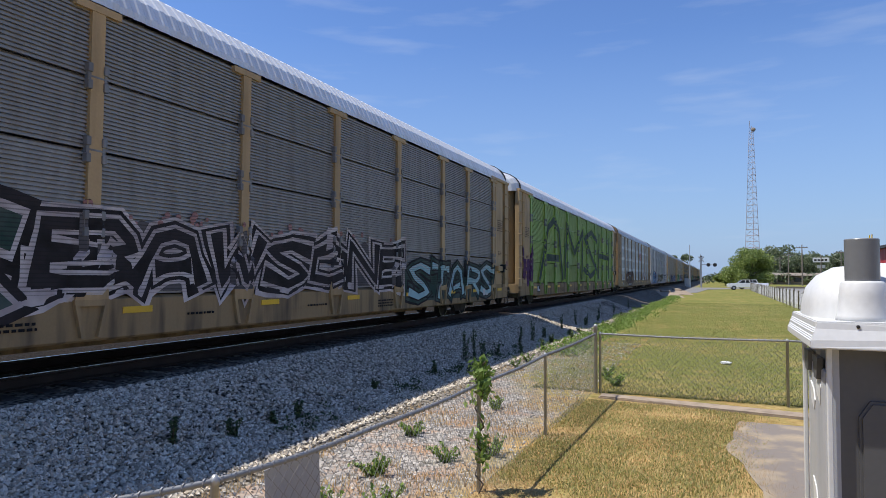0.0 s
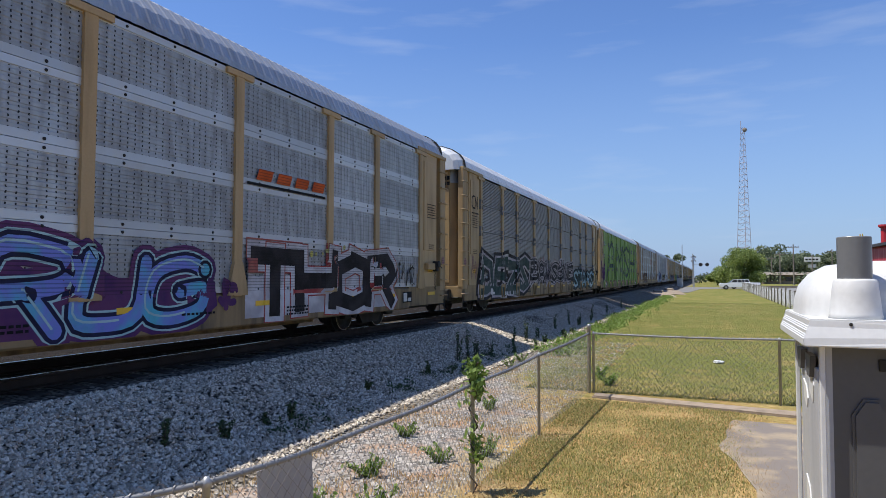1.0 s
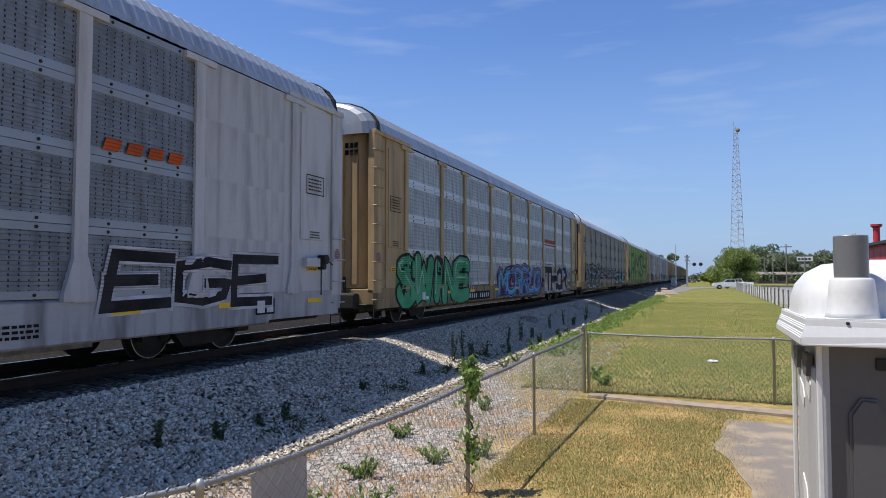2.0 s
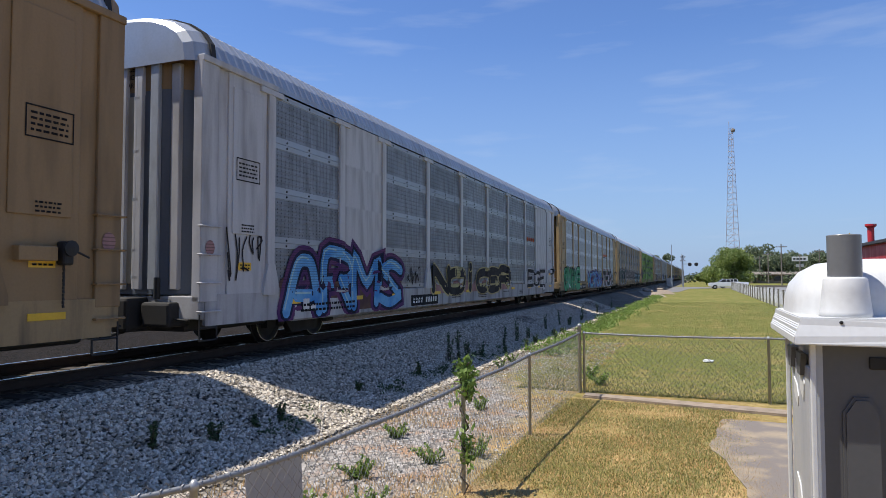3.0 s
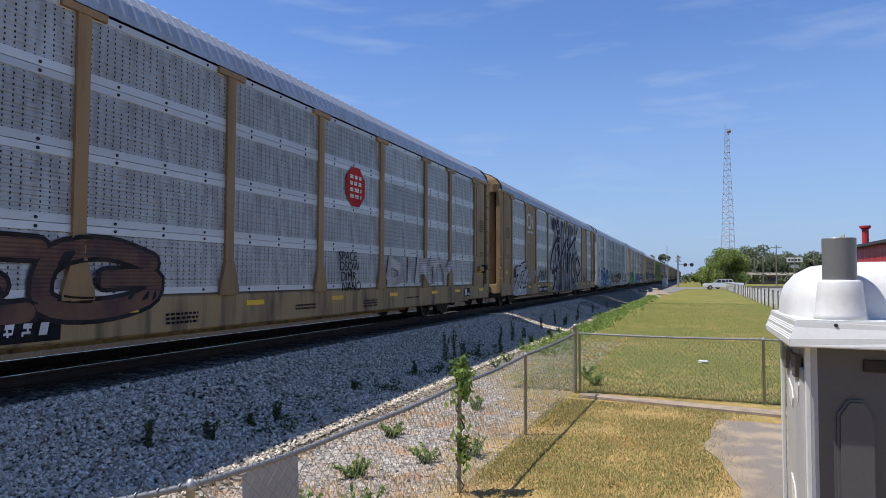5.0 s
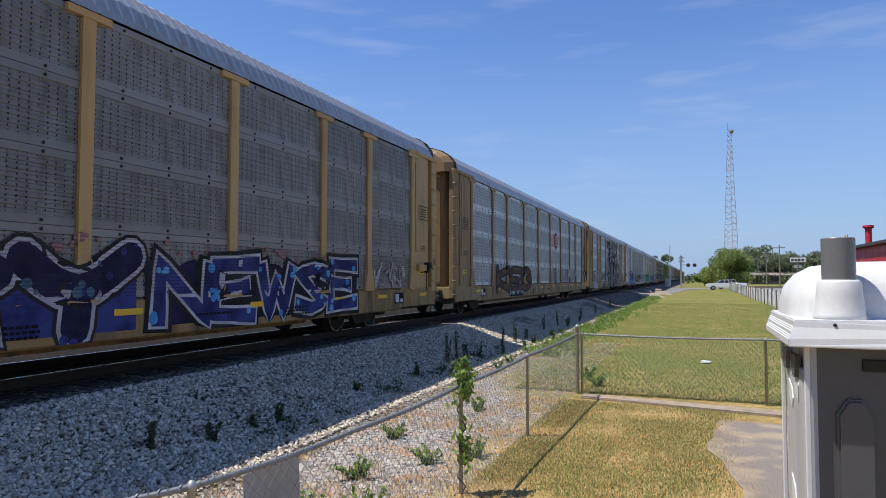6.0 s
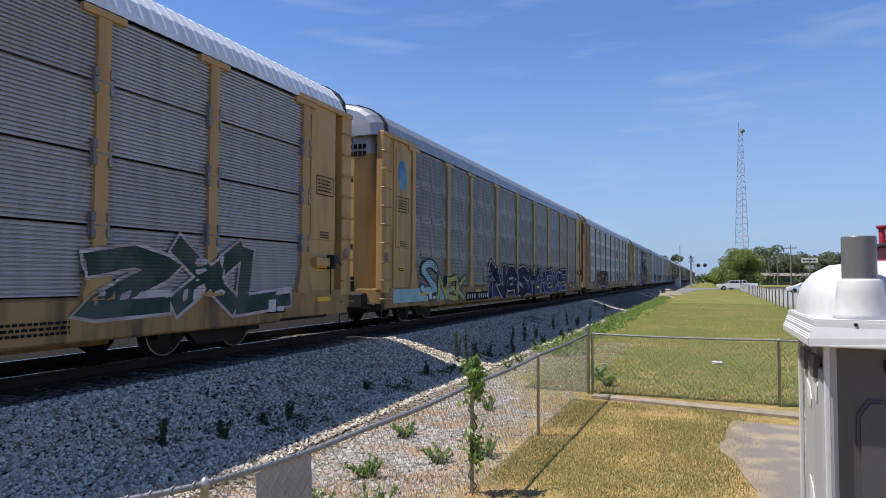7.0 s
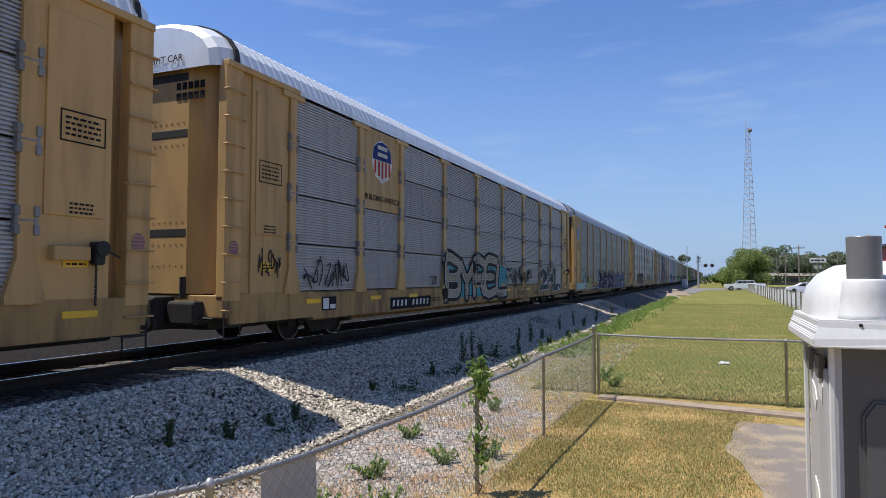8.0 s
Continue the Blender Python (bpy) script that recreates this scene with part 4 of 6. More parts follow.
def chain_mesh(a, b, z0, z1, r=0.0028, pitch=0.048, sag=0.0):
    """Interlocked zigzag wires between two posts."""
    a, b = Vector((*a, 0)), Vector((*b, 0))
    u = (b - a).normalized()
    nrm = Vector((-u.y, u.x, 0))
    n, m = int((b - a).length / pitch), int((z1 - z0) / pitch)
    V, F = [], []
    for i in range(n):
        for j in range(m + 1):
            k = (i + j) % 2
            p = a + u * ((i + k) * pitch) + nrm * (0.003 if k else -0.003)
            s = i / n
            z = z0 + (z1 - z0) * j / m - sag * 4 * s * (1 - s) * j / m
            k = len(V)
            V += [tuple(p + u * r + Vector((0, 0, z))), tuple(p + nrm * r * 1.2 + Vector((0, 0, z))), tuple(p - u * r + Vector((0, 0, z)))]
            if j:
                q = k - 3
                for c in range(3):
                    F.append((q + c, q + (c + 1) % 3, k + (c + 1) % 3, k + c))
    return V, F


def fence_line(name, label, line, tops, post_h, post_r, mesh_r=0.0028, rail=True, skip=(), wood=False):
    fence = tagged(new(name), label, "fence")
    for i, ((x, y), zt) in enumerate(zip(line, tops)):
        if i in skip:
            continue
        bm = B()
        lathe(bm, [(post_r, -0.05), (post_r, zt + post_h), (post_r * 1.25, zt + post_h), (post_r * 1.2, zt + post_h + 0.03), (post_r * 0.5, zt + post_h + 0.055)], Matrix.Translation((x, y, 0)), 12)
        smooth(part("fence_post", bm, WOOD if wood else GALV, fence))
    for (a, b, za, zb) in zip(line, line[1:], tops, tops[1:]):
        V, F = chain_mesh(a, b, 0.03, (za + zb) / 2 + 0.032, mesh_r, 0.09 if wood else 0.048)
        part("chain_mesh", raw("chain_mesh", V, F, GALV if wood else WIRE), None, fence, "diamond wire mesh")
    if rail:
        cu = bpy.data.curves.new("top_rail", "CURVE")
        cu.dimensions = '3D'
        sp = cu.splines.new('POLY')
        pts = []
        for (a, b, za, zb) in zip(line, line[1:], tops, tops[1:]):
            for i in range(6):
                f = i / 6
                pts.append((a[0] + (b[0] - a[0]) * f, a[1] + (b[1] - a[1]) * f, za + (zb - za) * f - 0.02 * math.sin(math.pi * f)))
        pts.append((*line[-1], tops[-1]))
        sp.points.add(len(pts) - 1)
        for p, q in zip(sp.points, pts):
            p.co = (*q, 1)
        cu.bevel_depth, cu.bevel_resolution = 0.017, 3
        cu.materials.append(RAIL_G)
        tmp = bpy.data.objects.new("tmp", cu)
        me = bpy.data.meshes.new_from_object(tmp)
        bpy.data.objects.remove(tmp)
        smooth(part("top_rail", me, None, fence, "galvanised tube rail"))
        tie = shared("wire_tie", lambda: lathe(B(), [(0.018, -0.004), (0.025, -0.004), (0.025, 0.004), (0.018, 0.004), (0.018, -0.004)], Matrix.Rotation(math.pi / 2, 4, 'Y') @ Matrix.Rotation(0.75, 4, 'X'), 8, False), WIRE)
        for (a, b, za, zb) in zip(line, line[1:], tops, tops[1:]):
            n = max(1, int(math.hypot(b[0] - a[0], b[1] - a[1]) / 0.096))
            for i in range(n):
                f = (i + 0.5) / n
                t = part("wire_tie", tie, None, fence)
                t.matrix_basis = Matrix.Translation((a[0] + (b[0] - a[0]) * f, a[1] + (b[1] - a[1]) * f, za + (zb - za) * f - 0.02 * math.sin(math.pi * f))) @ Matrix.Rotation(math.atan2(b[1] - a[1], b[0] - a[0]), 4, 'Z')
    return fence


def make_fences():
    fence_line("chain_link_fence", "galvanised chain link fence along the stony strip", FENCE_L, [1.13, 1.12, 1.10, 1.10, 1.10, 1.11, 1.13], -0.02, 0.022, skip=(3,))
    fence_line("chain_link_fence", "galvanised chain link fence across the lawn", [(-2.05, 12.62), (1.12, 12.6), (4.3, 12.55)], [1.13, 1.13, 1.13], -0.02, 0.024)
    bm = B()
    lathe(bm, [(0.034, -0.05), (0.034, 1.24), (0.04, 1.24), (0.036, 1.29), (0.015, 1.31)], Matrix.Translation((-2.13, 12.6, 0)), 14)
    tagged(smooth(part("corner_post", bm, GALV)), "stout galvanised corner post of the fence", "fence post")
    line = [(5.3 + 0.002 * (y - 28), y) for y in range(28, 125, 3)]
    fence_line("field_fence", "weathered wooden posted wire fence beside the parking lot", line, [1.2] * len(line), 0.08, 0.055, 0.004, rail=False, wood=True)
    sign = tagged(new("fence_sign"), "blank dull metal plate tied to the chain link fence", "sign")
    bm = B()
    box(bm, -0.24, 0.24, -0.003, 0.003, -0.19, 0.17, 0.002)
    part("plate", bm, SIGN_G, sign)
    for y in (-0.2, 0.2):
        part("plate_hole_ring", lathe(B(), [(0.006, 0), (0.012, 0), (0.012, 0.004)], Matrix.Translation((y, 0.003, 0.14)) @ Matrix.Rotation(math.pi / 2, 4, 'X'), 8), BLACK, sign)
    sign.matrix_basis = Matrix.Translation((-2.465, 3.42, 0.89)) @ Matrix.Rotation(math.radians(82), 4, 'Z') @ Matrix.Rotation(radians(-4), 4, 'Y')
    vine = tagged(new("climbing_vine"), "leafy green vine climbing the fence post", "vine")
    rs = np.random.RandomState(3)
    bm, V, F = B(), [], []
    prev = Vector((-2.25, 6.3, 0))
    for i in range(1, 15):
        q = Vector((-2.25 + 0.05 * math.sin(i * 1.9), 6.32 + 0.05 * math.cos(i * 1.9), 0.095 * i))
        tube(bm, prev, q, 0.008, n=5)
        prev = q
    part("stem", bm, BARK, vine)
    cs = [(-2.24 + rs.normal() * 0.045, 6.33 + rs.normal() * 0.05, z) for z in np.concatenate([rs.uniform(0.98, 1.36, 34), rs.uniform(0.2, 0.98, 17)])]
    leaf_cloud(rs, cs, 6, 0.085, 0.05, V, F)
    part("leaves", raw("leaves", V, F, VINE), None, vine)


# ---- paving, kerb ----
def make_paving():
    bm = B()
    ys = [2.0 + 0.25 * i for i in range(37)]
    prism(bm, [(path_edge(y), y) for y in ys] + [(6, 11.0), (6, 2.0)], "z", -0.05, 0.014)
    tagged(part("paving", bm, ASPHALT), "worn brown paving strewn with straw", "paving", kind="structure")
    bm = B()
    prism(bm, [(-2.0, 12.1), (0.2, 11.72), (5.0, 11.0), (5.0, 11.42), (0.2, 12.1), (-2.0, 12.42)], "z", -0.1, 0.045)
    bmesh.ops.bevel(bm, geom=[e for e in bm.edges if all(v.co.z > 0 for v in e.verts)], offset=0.02, segments=2, affect='EDGES')
    tagged(part("kerb", bm, CONCRETE), "weathered concrete kerb below the fence", "kerb", kind="structure")
    bm = B()
    rs = np.random.RandomState(2)
    bmesh.ops.create_icosphere(bm, subdivisions=2, radius=0.09)
    for v in bm.verts:
        v.co = Vector((v.co.x * 1.3, v.co.y, v.co.z * 0.35)) * (1 + 0.5 * rs.rand())
    o = tagged(part("litter", bm, TRIM_W), "crumpled white litter on the lawn", "litter")
    o.location = (0.21, 18.16, 0.04)


# ---- portable toilet ----
def make_toilet():
    t = tagged(new("portable_toilet"), "grey plastic portable toilet with a white domed roof", "portable toilet")
    x0, x1, y0, y1, zt = 0.525, 1.66, 3.74, 4.72, 1.90
    t.location = (x0, y0, 0)
    W, D = x1 - x0, y1 - y0
    bm = B()
    box(bm, -0.05, W + 0.05, -0.05, D + 0.05, 0, 0.14, 0.02)
    part("base", bm, PLASTIC_SHADED, t)
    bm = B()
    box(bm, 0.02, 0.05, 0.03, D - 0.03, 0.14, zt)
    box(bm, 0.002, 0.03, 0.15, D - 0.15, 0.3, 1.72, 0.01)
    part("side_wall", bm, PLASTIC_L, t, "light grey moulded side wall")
    bm = B()
    box(bm, W - 0.05, W - 0.02, 0.03, D - 0.03, 0.14, zt)
    part("side_wall", bm, PLASTIC_L, t)
    bm = B()
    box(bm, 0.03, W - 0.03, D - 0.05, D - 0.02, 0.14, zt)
    part("back_wall", bm, PLASTIC_SHADED, t)
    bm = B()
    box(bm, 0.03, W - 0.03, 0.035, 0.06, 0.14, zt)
    part("front_wall", bm, PLASTIC_SHADED, t, "grey moulded front wall, colour darkened for shade")
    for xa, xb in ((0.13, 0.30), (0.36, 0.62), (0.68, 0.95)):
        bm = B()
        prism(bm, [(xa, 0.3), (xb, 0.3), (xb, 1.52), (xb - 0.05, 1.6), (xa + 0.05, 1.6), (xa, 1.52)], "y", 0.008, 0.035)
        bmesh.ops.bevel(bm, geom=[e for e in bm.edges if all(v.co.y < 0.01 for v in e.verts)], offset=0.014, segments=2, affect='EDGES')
        part("moulded_rib", bm, PLASTIC_SHADED, t)
    bm = B()
    box(bm, 0.25, 0.85, 0.02, 0.036, 1.74, 1.80, 0.006)
    part("vent_slot", bm, BLACK, t)
    for x, y in ((0, 0), (W, 0), (0, D), (W, D)):
        bm = B()
        box(bm, x - 0.012, x + 0.014, y - 0.014, y + 0.012, 0.1, zt, 0.005)
        part("corner_post", bm, TRIM_W, t, "white corner post")
    for y in (0.25, 0.62):
        bm = B()
        prism(bm, [(y, 1.78), (y + 0.2, 1.78), (y + 0.15, 1.66), (y + 0.05, 1.66)], "x", -0.02, 0.01)
        part("side_vent", bm, PLASTIC_SHADED, t)
    for y, z, h in ((0.32, 1.52, 0.24), (0.55, 1.45, 0.15), (0.5, 0.85, 0.2)):
        bm = B()
        prism(bm, [(y, z), (y + 0.12, z + 0.05), (y + 0.14, z + h), (y + 0.02, z + h * 0.8), (y - 0.03, z + h * 0.4)], "x", -0.004, 0.003)
        part("worn_patch", bm, TRIM_W, t, "scuffed pale patch")
    bm = B()
    prism(bm, [(-0.09, zt - 0.04), (-0.09, zt + 0.005), (-0.075, zt + 0.015), (-0.075, zt + 0.045), (-0.06, zt + 0.055), (-0.06, zt + 0.095), (W + 0.06, zt + 0.095), (W + 0.06, zt + 0.055), (W + 0.075, zt + 0.045), (W + 0.075, zt + 0.015), (W + 0.09, zt + 0.005), (W + 0.09, zt - 0.04)], "y", -0.09, D + 0.06)
    for v in bm.verts:
        if v.co.y < 0 and v.co.z > zt + 0.01:
            v.co.y += 0.015 if v.co.z < zt + 0.05 else 0.03
    bmesh.ops.bevel(bm, geom=bm.edges[:], offset=0.006, segments=2, affect='EDGES')
    part("roof_rim", bm, TRIM_W, t, "white stepped roof rim")
    bm = B()
    rings = []
    for f, z in ((1.0, 0.09), (0.985, 0.18), (0.95, 0.255), (0.86, 0.325), (0.72, 0.375), (0.45, 0.395), (0.0, 0.40)):
        ring = []
        for i in range(36):
            a = 2 * math.pi * i / 36
            c, s = math.cos(a), math.sin(a)
            q = (abs(c) ** 5 + abs(s) ** 5) ** -0.2
            ring.append(bm.verts.new((W / 2 + f * q * c * (W / 2 + 0.045), D / 2 + 0.09 + f * q * s * (D / 2 - 0.06), zt + z)))
        rings.append(ring)
    for u, v in zip(rings, rings[1:]):
        for i in range(36):
            bm.faces.new((u[i], u[(i + 1) % 36], v[(i + 1) % 36], v[i]))
    bmesh.ops.remove_doubles(bm, verts=bm.verts, dist=0.0005)
    smooth(part("roof_dome", bm, TRIM_W, t, "white translucent plastic dome"))
    px, py = 0.17, 0.10
    bm = B()
    lathe(bm, [(0.125, zt + 0.09), (0.116, zt + 0.12), (0.106, zt + 0.22), (0.10, zt + 0.285), (0.092, zt + 0.297)], Matrix.Translation((px, py, 0)), 28)
    smooth(part("pipe_collar", bm, TRIM_W, t))
    bm = B()
    lathe(bm, [(0.078, zt + 0.28), (0.078, zt + 0.508), (0.075, zt + 0.512), (0.068, zt + 0.508), (0.068, zt + 0.37)], Matrix.Translation((px, py, 0)), 48, True)
    part("vent_pipe", bm, PIPE_G, t, "dark grey vent pipe")
    for i in range(3):
        bm = B()
        lathe(bm, [(0.009, 0), (0.009, 0.006), (0.004, 0.008)], Matrix.Translation((0.12 + 0.35 * i, -0.062, zt + 0.073)) @ Matrix.Rotation(math.pi / 2, 4, 'X'), 8)
        part("rim_bolt", bm, BLACK, t)


# ---- far things ----
def tree(x, y, h, r, seed, material, label, lobes=26, per=150, leaf=0.3):
    rs = np.random.RandomState(seed)
    t = tagged(new("tree"), label, "tree")
    t.location = (x, y, 0)
    bm = B()
    tube(bm, (0, 0, -0.1), (0.1, 0, h * 0.4), 0.03 * h, 0.02 * h, 9)
    cs = []
    for i in range(lobes):
        a, f = rs.rand() * 6.283, rs.rand() ** 0.6
        z = h * (0.16 + 0.72 * rs.rand())
        reach = r * math.sqrt(max(0.05, 1 - ((z / h - 0.45) / 0.58) ** 2))
        c = (f * reach * math.cos(a), f * reach * math.sin(a), z)
        cs.append(c)
        if i % 3 == 0:
            tube(bm, (0.05, 0, h * 0.3), c, 0.012 * h, 0.004 * h, 5)
    part("trunk", bm, BARK, t)
    V, F = [], []
    leaf_cloud(rs, cs, per, r * 0.34, leaf, V, F, 0.8)
    part("crown", raw("crown", V, F, material), None, t)


def make_trees():
    tree(7.3, 172, 9.4, 5.4, 1, TREE_L, "broad leafy green tree beyond the parking lot", 44, 340, 0.26)
    tree(2.2, 190, 4.0, 2.4, 2, TREE_L, "low leafy tree beside the crossing", 24, 220, 0.27)
    tree(-14.5, 330, 14, 5.0, 3, TREE_D, "tall dark tree beyond the train", 24, 110, 0.7)
    rs = np.random.RandomState(8)
    for i in range(15):
        f = i / 14
        d = 255 + 40 * rs.rand()
        tree(19 + 66 * f + rs.uniform(-2, 2), d, (14 if i == 1 else 10.5) + 3.5 * rs.rand(), 6.5 + 1.5 * rs.rand(), 30 + i, TREE_D, "dark green tree in the far tree line", 26, 150, 0.5)
    for i in range(10):
        tree(14 + 5 * i, 330 + 20 * rs.rand(), 11 + 3 * rs.rand(), 8, 60 + i, TREE_D, "dark green tree in the far tree line", 22, 110, 0.6)
    V, F = [], []
    cs = [(x, 240 + 6 * rs.rand(), 1.0 + 2.2 * rs.rand()) for x in np.linspace(-3, 75, 60)]
    leaf_cloud(rs, cs, 60, 2.2, 0.6, V, F, 0.7)
    tagged(part("far_hedge", raw("far_hedge", V, F, TREE_D)), "dark brush below the far tree line", "brush", kind="stuff")


def make_tower():
    t = tagged(new("radio_tower"), "tall grey steel lattice radio tower with a round dish", "radio tower")
    t.location = (11.9, 250, 0)
    H = 55.0
    w = lambda z: 3.1 - 2.4 * z / H
    corners = [(math.cos(a), math.sin(a)) for a in (0.6, 0.6 + 2.094, 0.6 + 4.189)]
    for cx, cy in corners:
        part("leg", tube(B(), (cx * w(0), cy * w(0), 0), (cx * w(H), cy * w(H), H), 0.10, 0.06, 6), TOWER, t)
    n = 26
    for k in range(n):
        z0, z1 = H * k / n, H * (k + 1) / n
        for i in range(3):
            (ax, ay), (bx, by) = corners[i], corners[(i + 1) % 3]
            part("girt", tube(B(), (ax * w(z0), ay * w(z0), z0), (bx * w(z0), by * w(z0), z0), 0.06, n=4), TOWER, t)
            part("brace", tube(B(), (ax * w(z0), ay * w(z0), z0), (bx * w(z1), by * w(z1), z1), 0.05, n=4), TOWER, t)
    bm = B()
    lathe(bm, [(0.1, 0.3), (0.5, 0.12), (0.75, 0), (0.7, -0.15), (0.1, -0.2)], Matrix.Translation((0.6, -1.0, H - 1.3)) @ Matrix.Rotation(math.pi / 2, 4, 'X'), 18)
    part("dish", bm, WOOD, t, "round drab dish")
    part("mast", tube(B(), (-0.6, 0, H), (-0.6, 0, H + 2.2), 0.1, n=6), TOWER, t)


def pickup(x, y, turn, label):
    p = tagged(new("pickup_truck"), label, "pickup truck")
    p.matrix_basis = Matrix.Translation((x, y, 0)) @ Matrix.Rotation(turn, 4, 'Z')
    bm = B()
    prism(bm, [(-2.8, 0.55), (-2.8, 1.0), (-2.6, 1.12), (-1.2, 1.2), (-0.95, 1.25), (1.05, 1.25), (1.1, 1.2), (2.75, 1.2), (2.8, 1.1), (2.8, 0.6), (2.2, 0.5), (-2.3, 0.45)], "y", -0.95, 0.95)
    bmesh.ops.bevel(bm, geom=bm.edges[:], offset=0.04, segments=2, affect='EDGES')
    part("body", bm, CARW, p)
    bm = B()
    prism(bm, [(-1.15, 1.22), (-0.45, 1.82), (0.75, 1.85), (1.05, 1.22)], "y", -0.8, 0.8)
    part("cab", bm, CARW, p)
    for s in (-1, 1):
        for pts in ([(-0.95, 1.28), (-0.42, 1.75), (0.1, 1.76), (0.1, 1.28)], [(0.18, 1.28), (0.18, 1.76), (0.68, 1.77), (0.9, 1.28)]):
            part("side_window", prism(B(), pts, "y", s * 0.79, s * 0.812), GLASS_D, p)
        for wx in (-1.75, 1.75):
            m = Matrix.Translation((wx, s * 0.86, 0.4)) @ Matrix.Rotation(math.pi / 2, 4, 'X')
            wh = part("wheel", lathe(B(), [(0.25, -0.13), (0.4, -0.12), (0.4, 0.12), (0.25, 0.13)], m, 18), RUBBER, p)
            part("hub", lathe(B(), [(0.2, -0.14), (0.22, 0), (0.2, 0.14)], m, 12), GALV, wh)
    part("windscreen", prism(B(), [(-1.16, 1.24), (-0.46, 1.81), (-0.50, 1.83), (-1.21, 1.25)], "y", -0.74, 0.74), GLASS_D, p)


def sedan():
    p = tagged(new("car"), "white hatchback rolling slowly through the parking lot", "car")
    bm = B()
    prism(bm, [(-2.2, 0.4), (-2.25, 0.75), (-2.0, 0.88), (-1.1, 0.98), (-0.3, 1.5), (0.9, 1.55), (1.8, 1.15), (2.15, 1.0), (2.2, 0.45), (1.8, 0.32), (-1.8, 0.32)], "y", -0.88, 0.88)
    bmesh.ops.bevel(bm, geom=bm.edges[:], offset=0.05, segments=2, affect='EDGES')
    part("body", bm, CARW, p)
    for s in (-1, 1):
        for pts in ([(-0.9, 1.02), (-0.28, 1.42), (0.2, 1.44), (0.2, 1.02)], [(0.28, 1.02), (0.28, 1.45), (0.9, 1.46), (1.45, 1.1)]):
            part("side_window", prism(B(), pts, "y", s * 0.87, s * 0.892), GLASS_D, p)
        for wx in (-1.4, 1.4):
            m = Matrix.Translation((wx, s * 0.8, 0.33)) @ Matrix.Rotation(math.pi / 2, 4, 'X')
            part("wheel", lathe(B(), [(0.2, -0.11), (0.33, -0.1), (0.33, 0.1), (0.2, 0.11)], m, 18), RUBBER, p)
    return p


def utility_pole(x, y, h):
    p = tagged(new("utility_pole"), "weathered wooden utility pole with a crossarm", "utility pole", group="utility poles")
    p.location = (x, y, 0)
    part("pole", tube(B(), (0, 0, -0.1), (0, 0, h), 0.2, 0.13, 9), WOOD, p)
    part("crossarm", box(B(), -1.4, 1.4, -0.08, 0.08, h - 0.9, h - 0.7), WOOD, p)
    for x2 in (-1.2, -0.5, 0.5, 1.2):
        part("insulator", lathe(B(), [(0.06, 0), (0.1, 0.1), (0.04, 0.25)], Matrix.Translation((x2, 0, h - 0.7)), 8), GLASS_D, p)


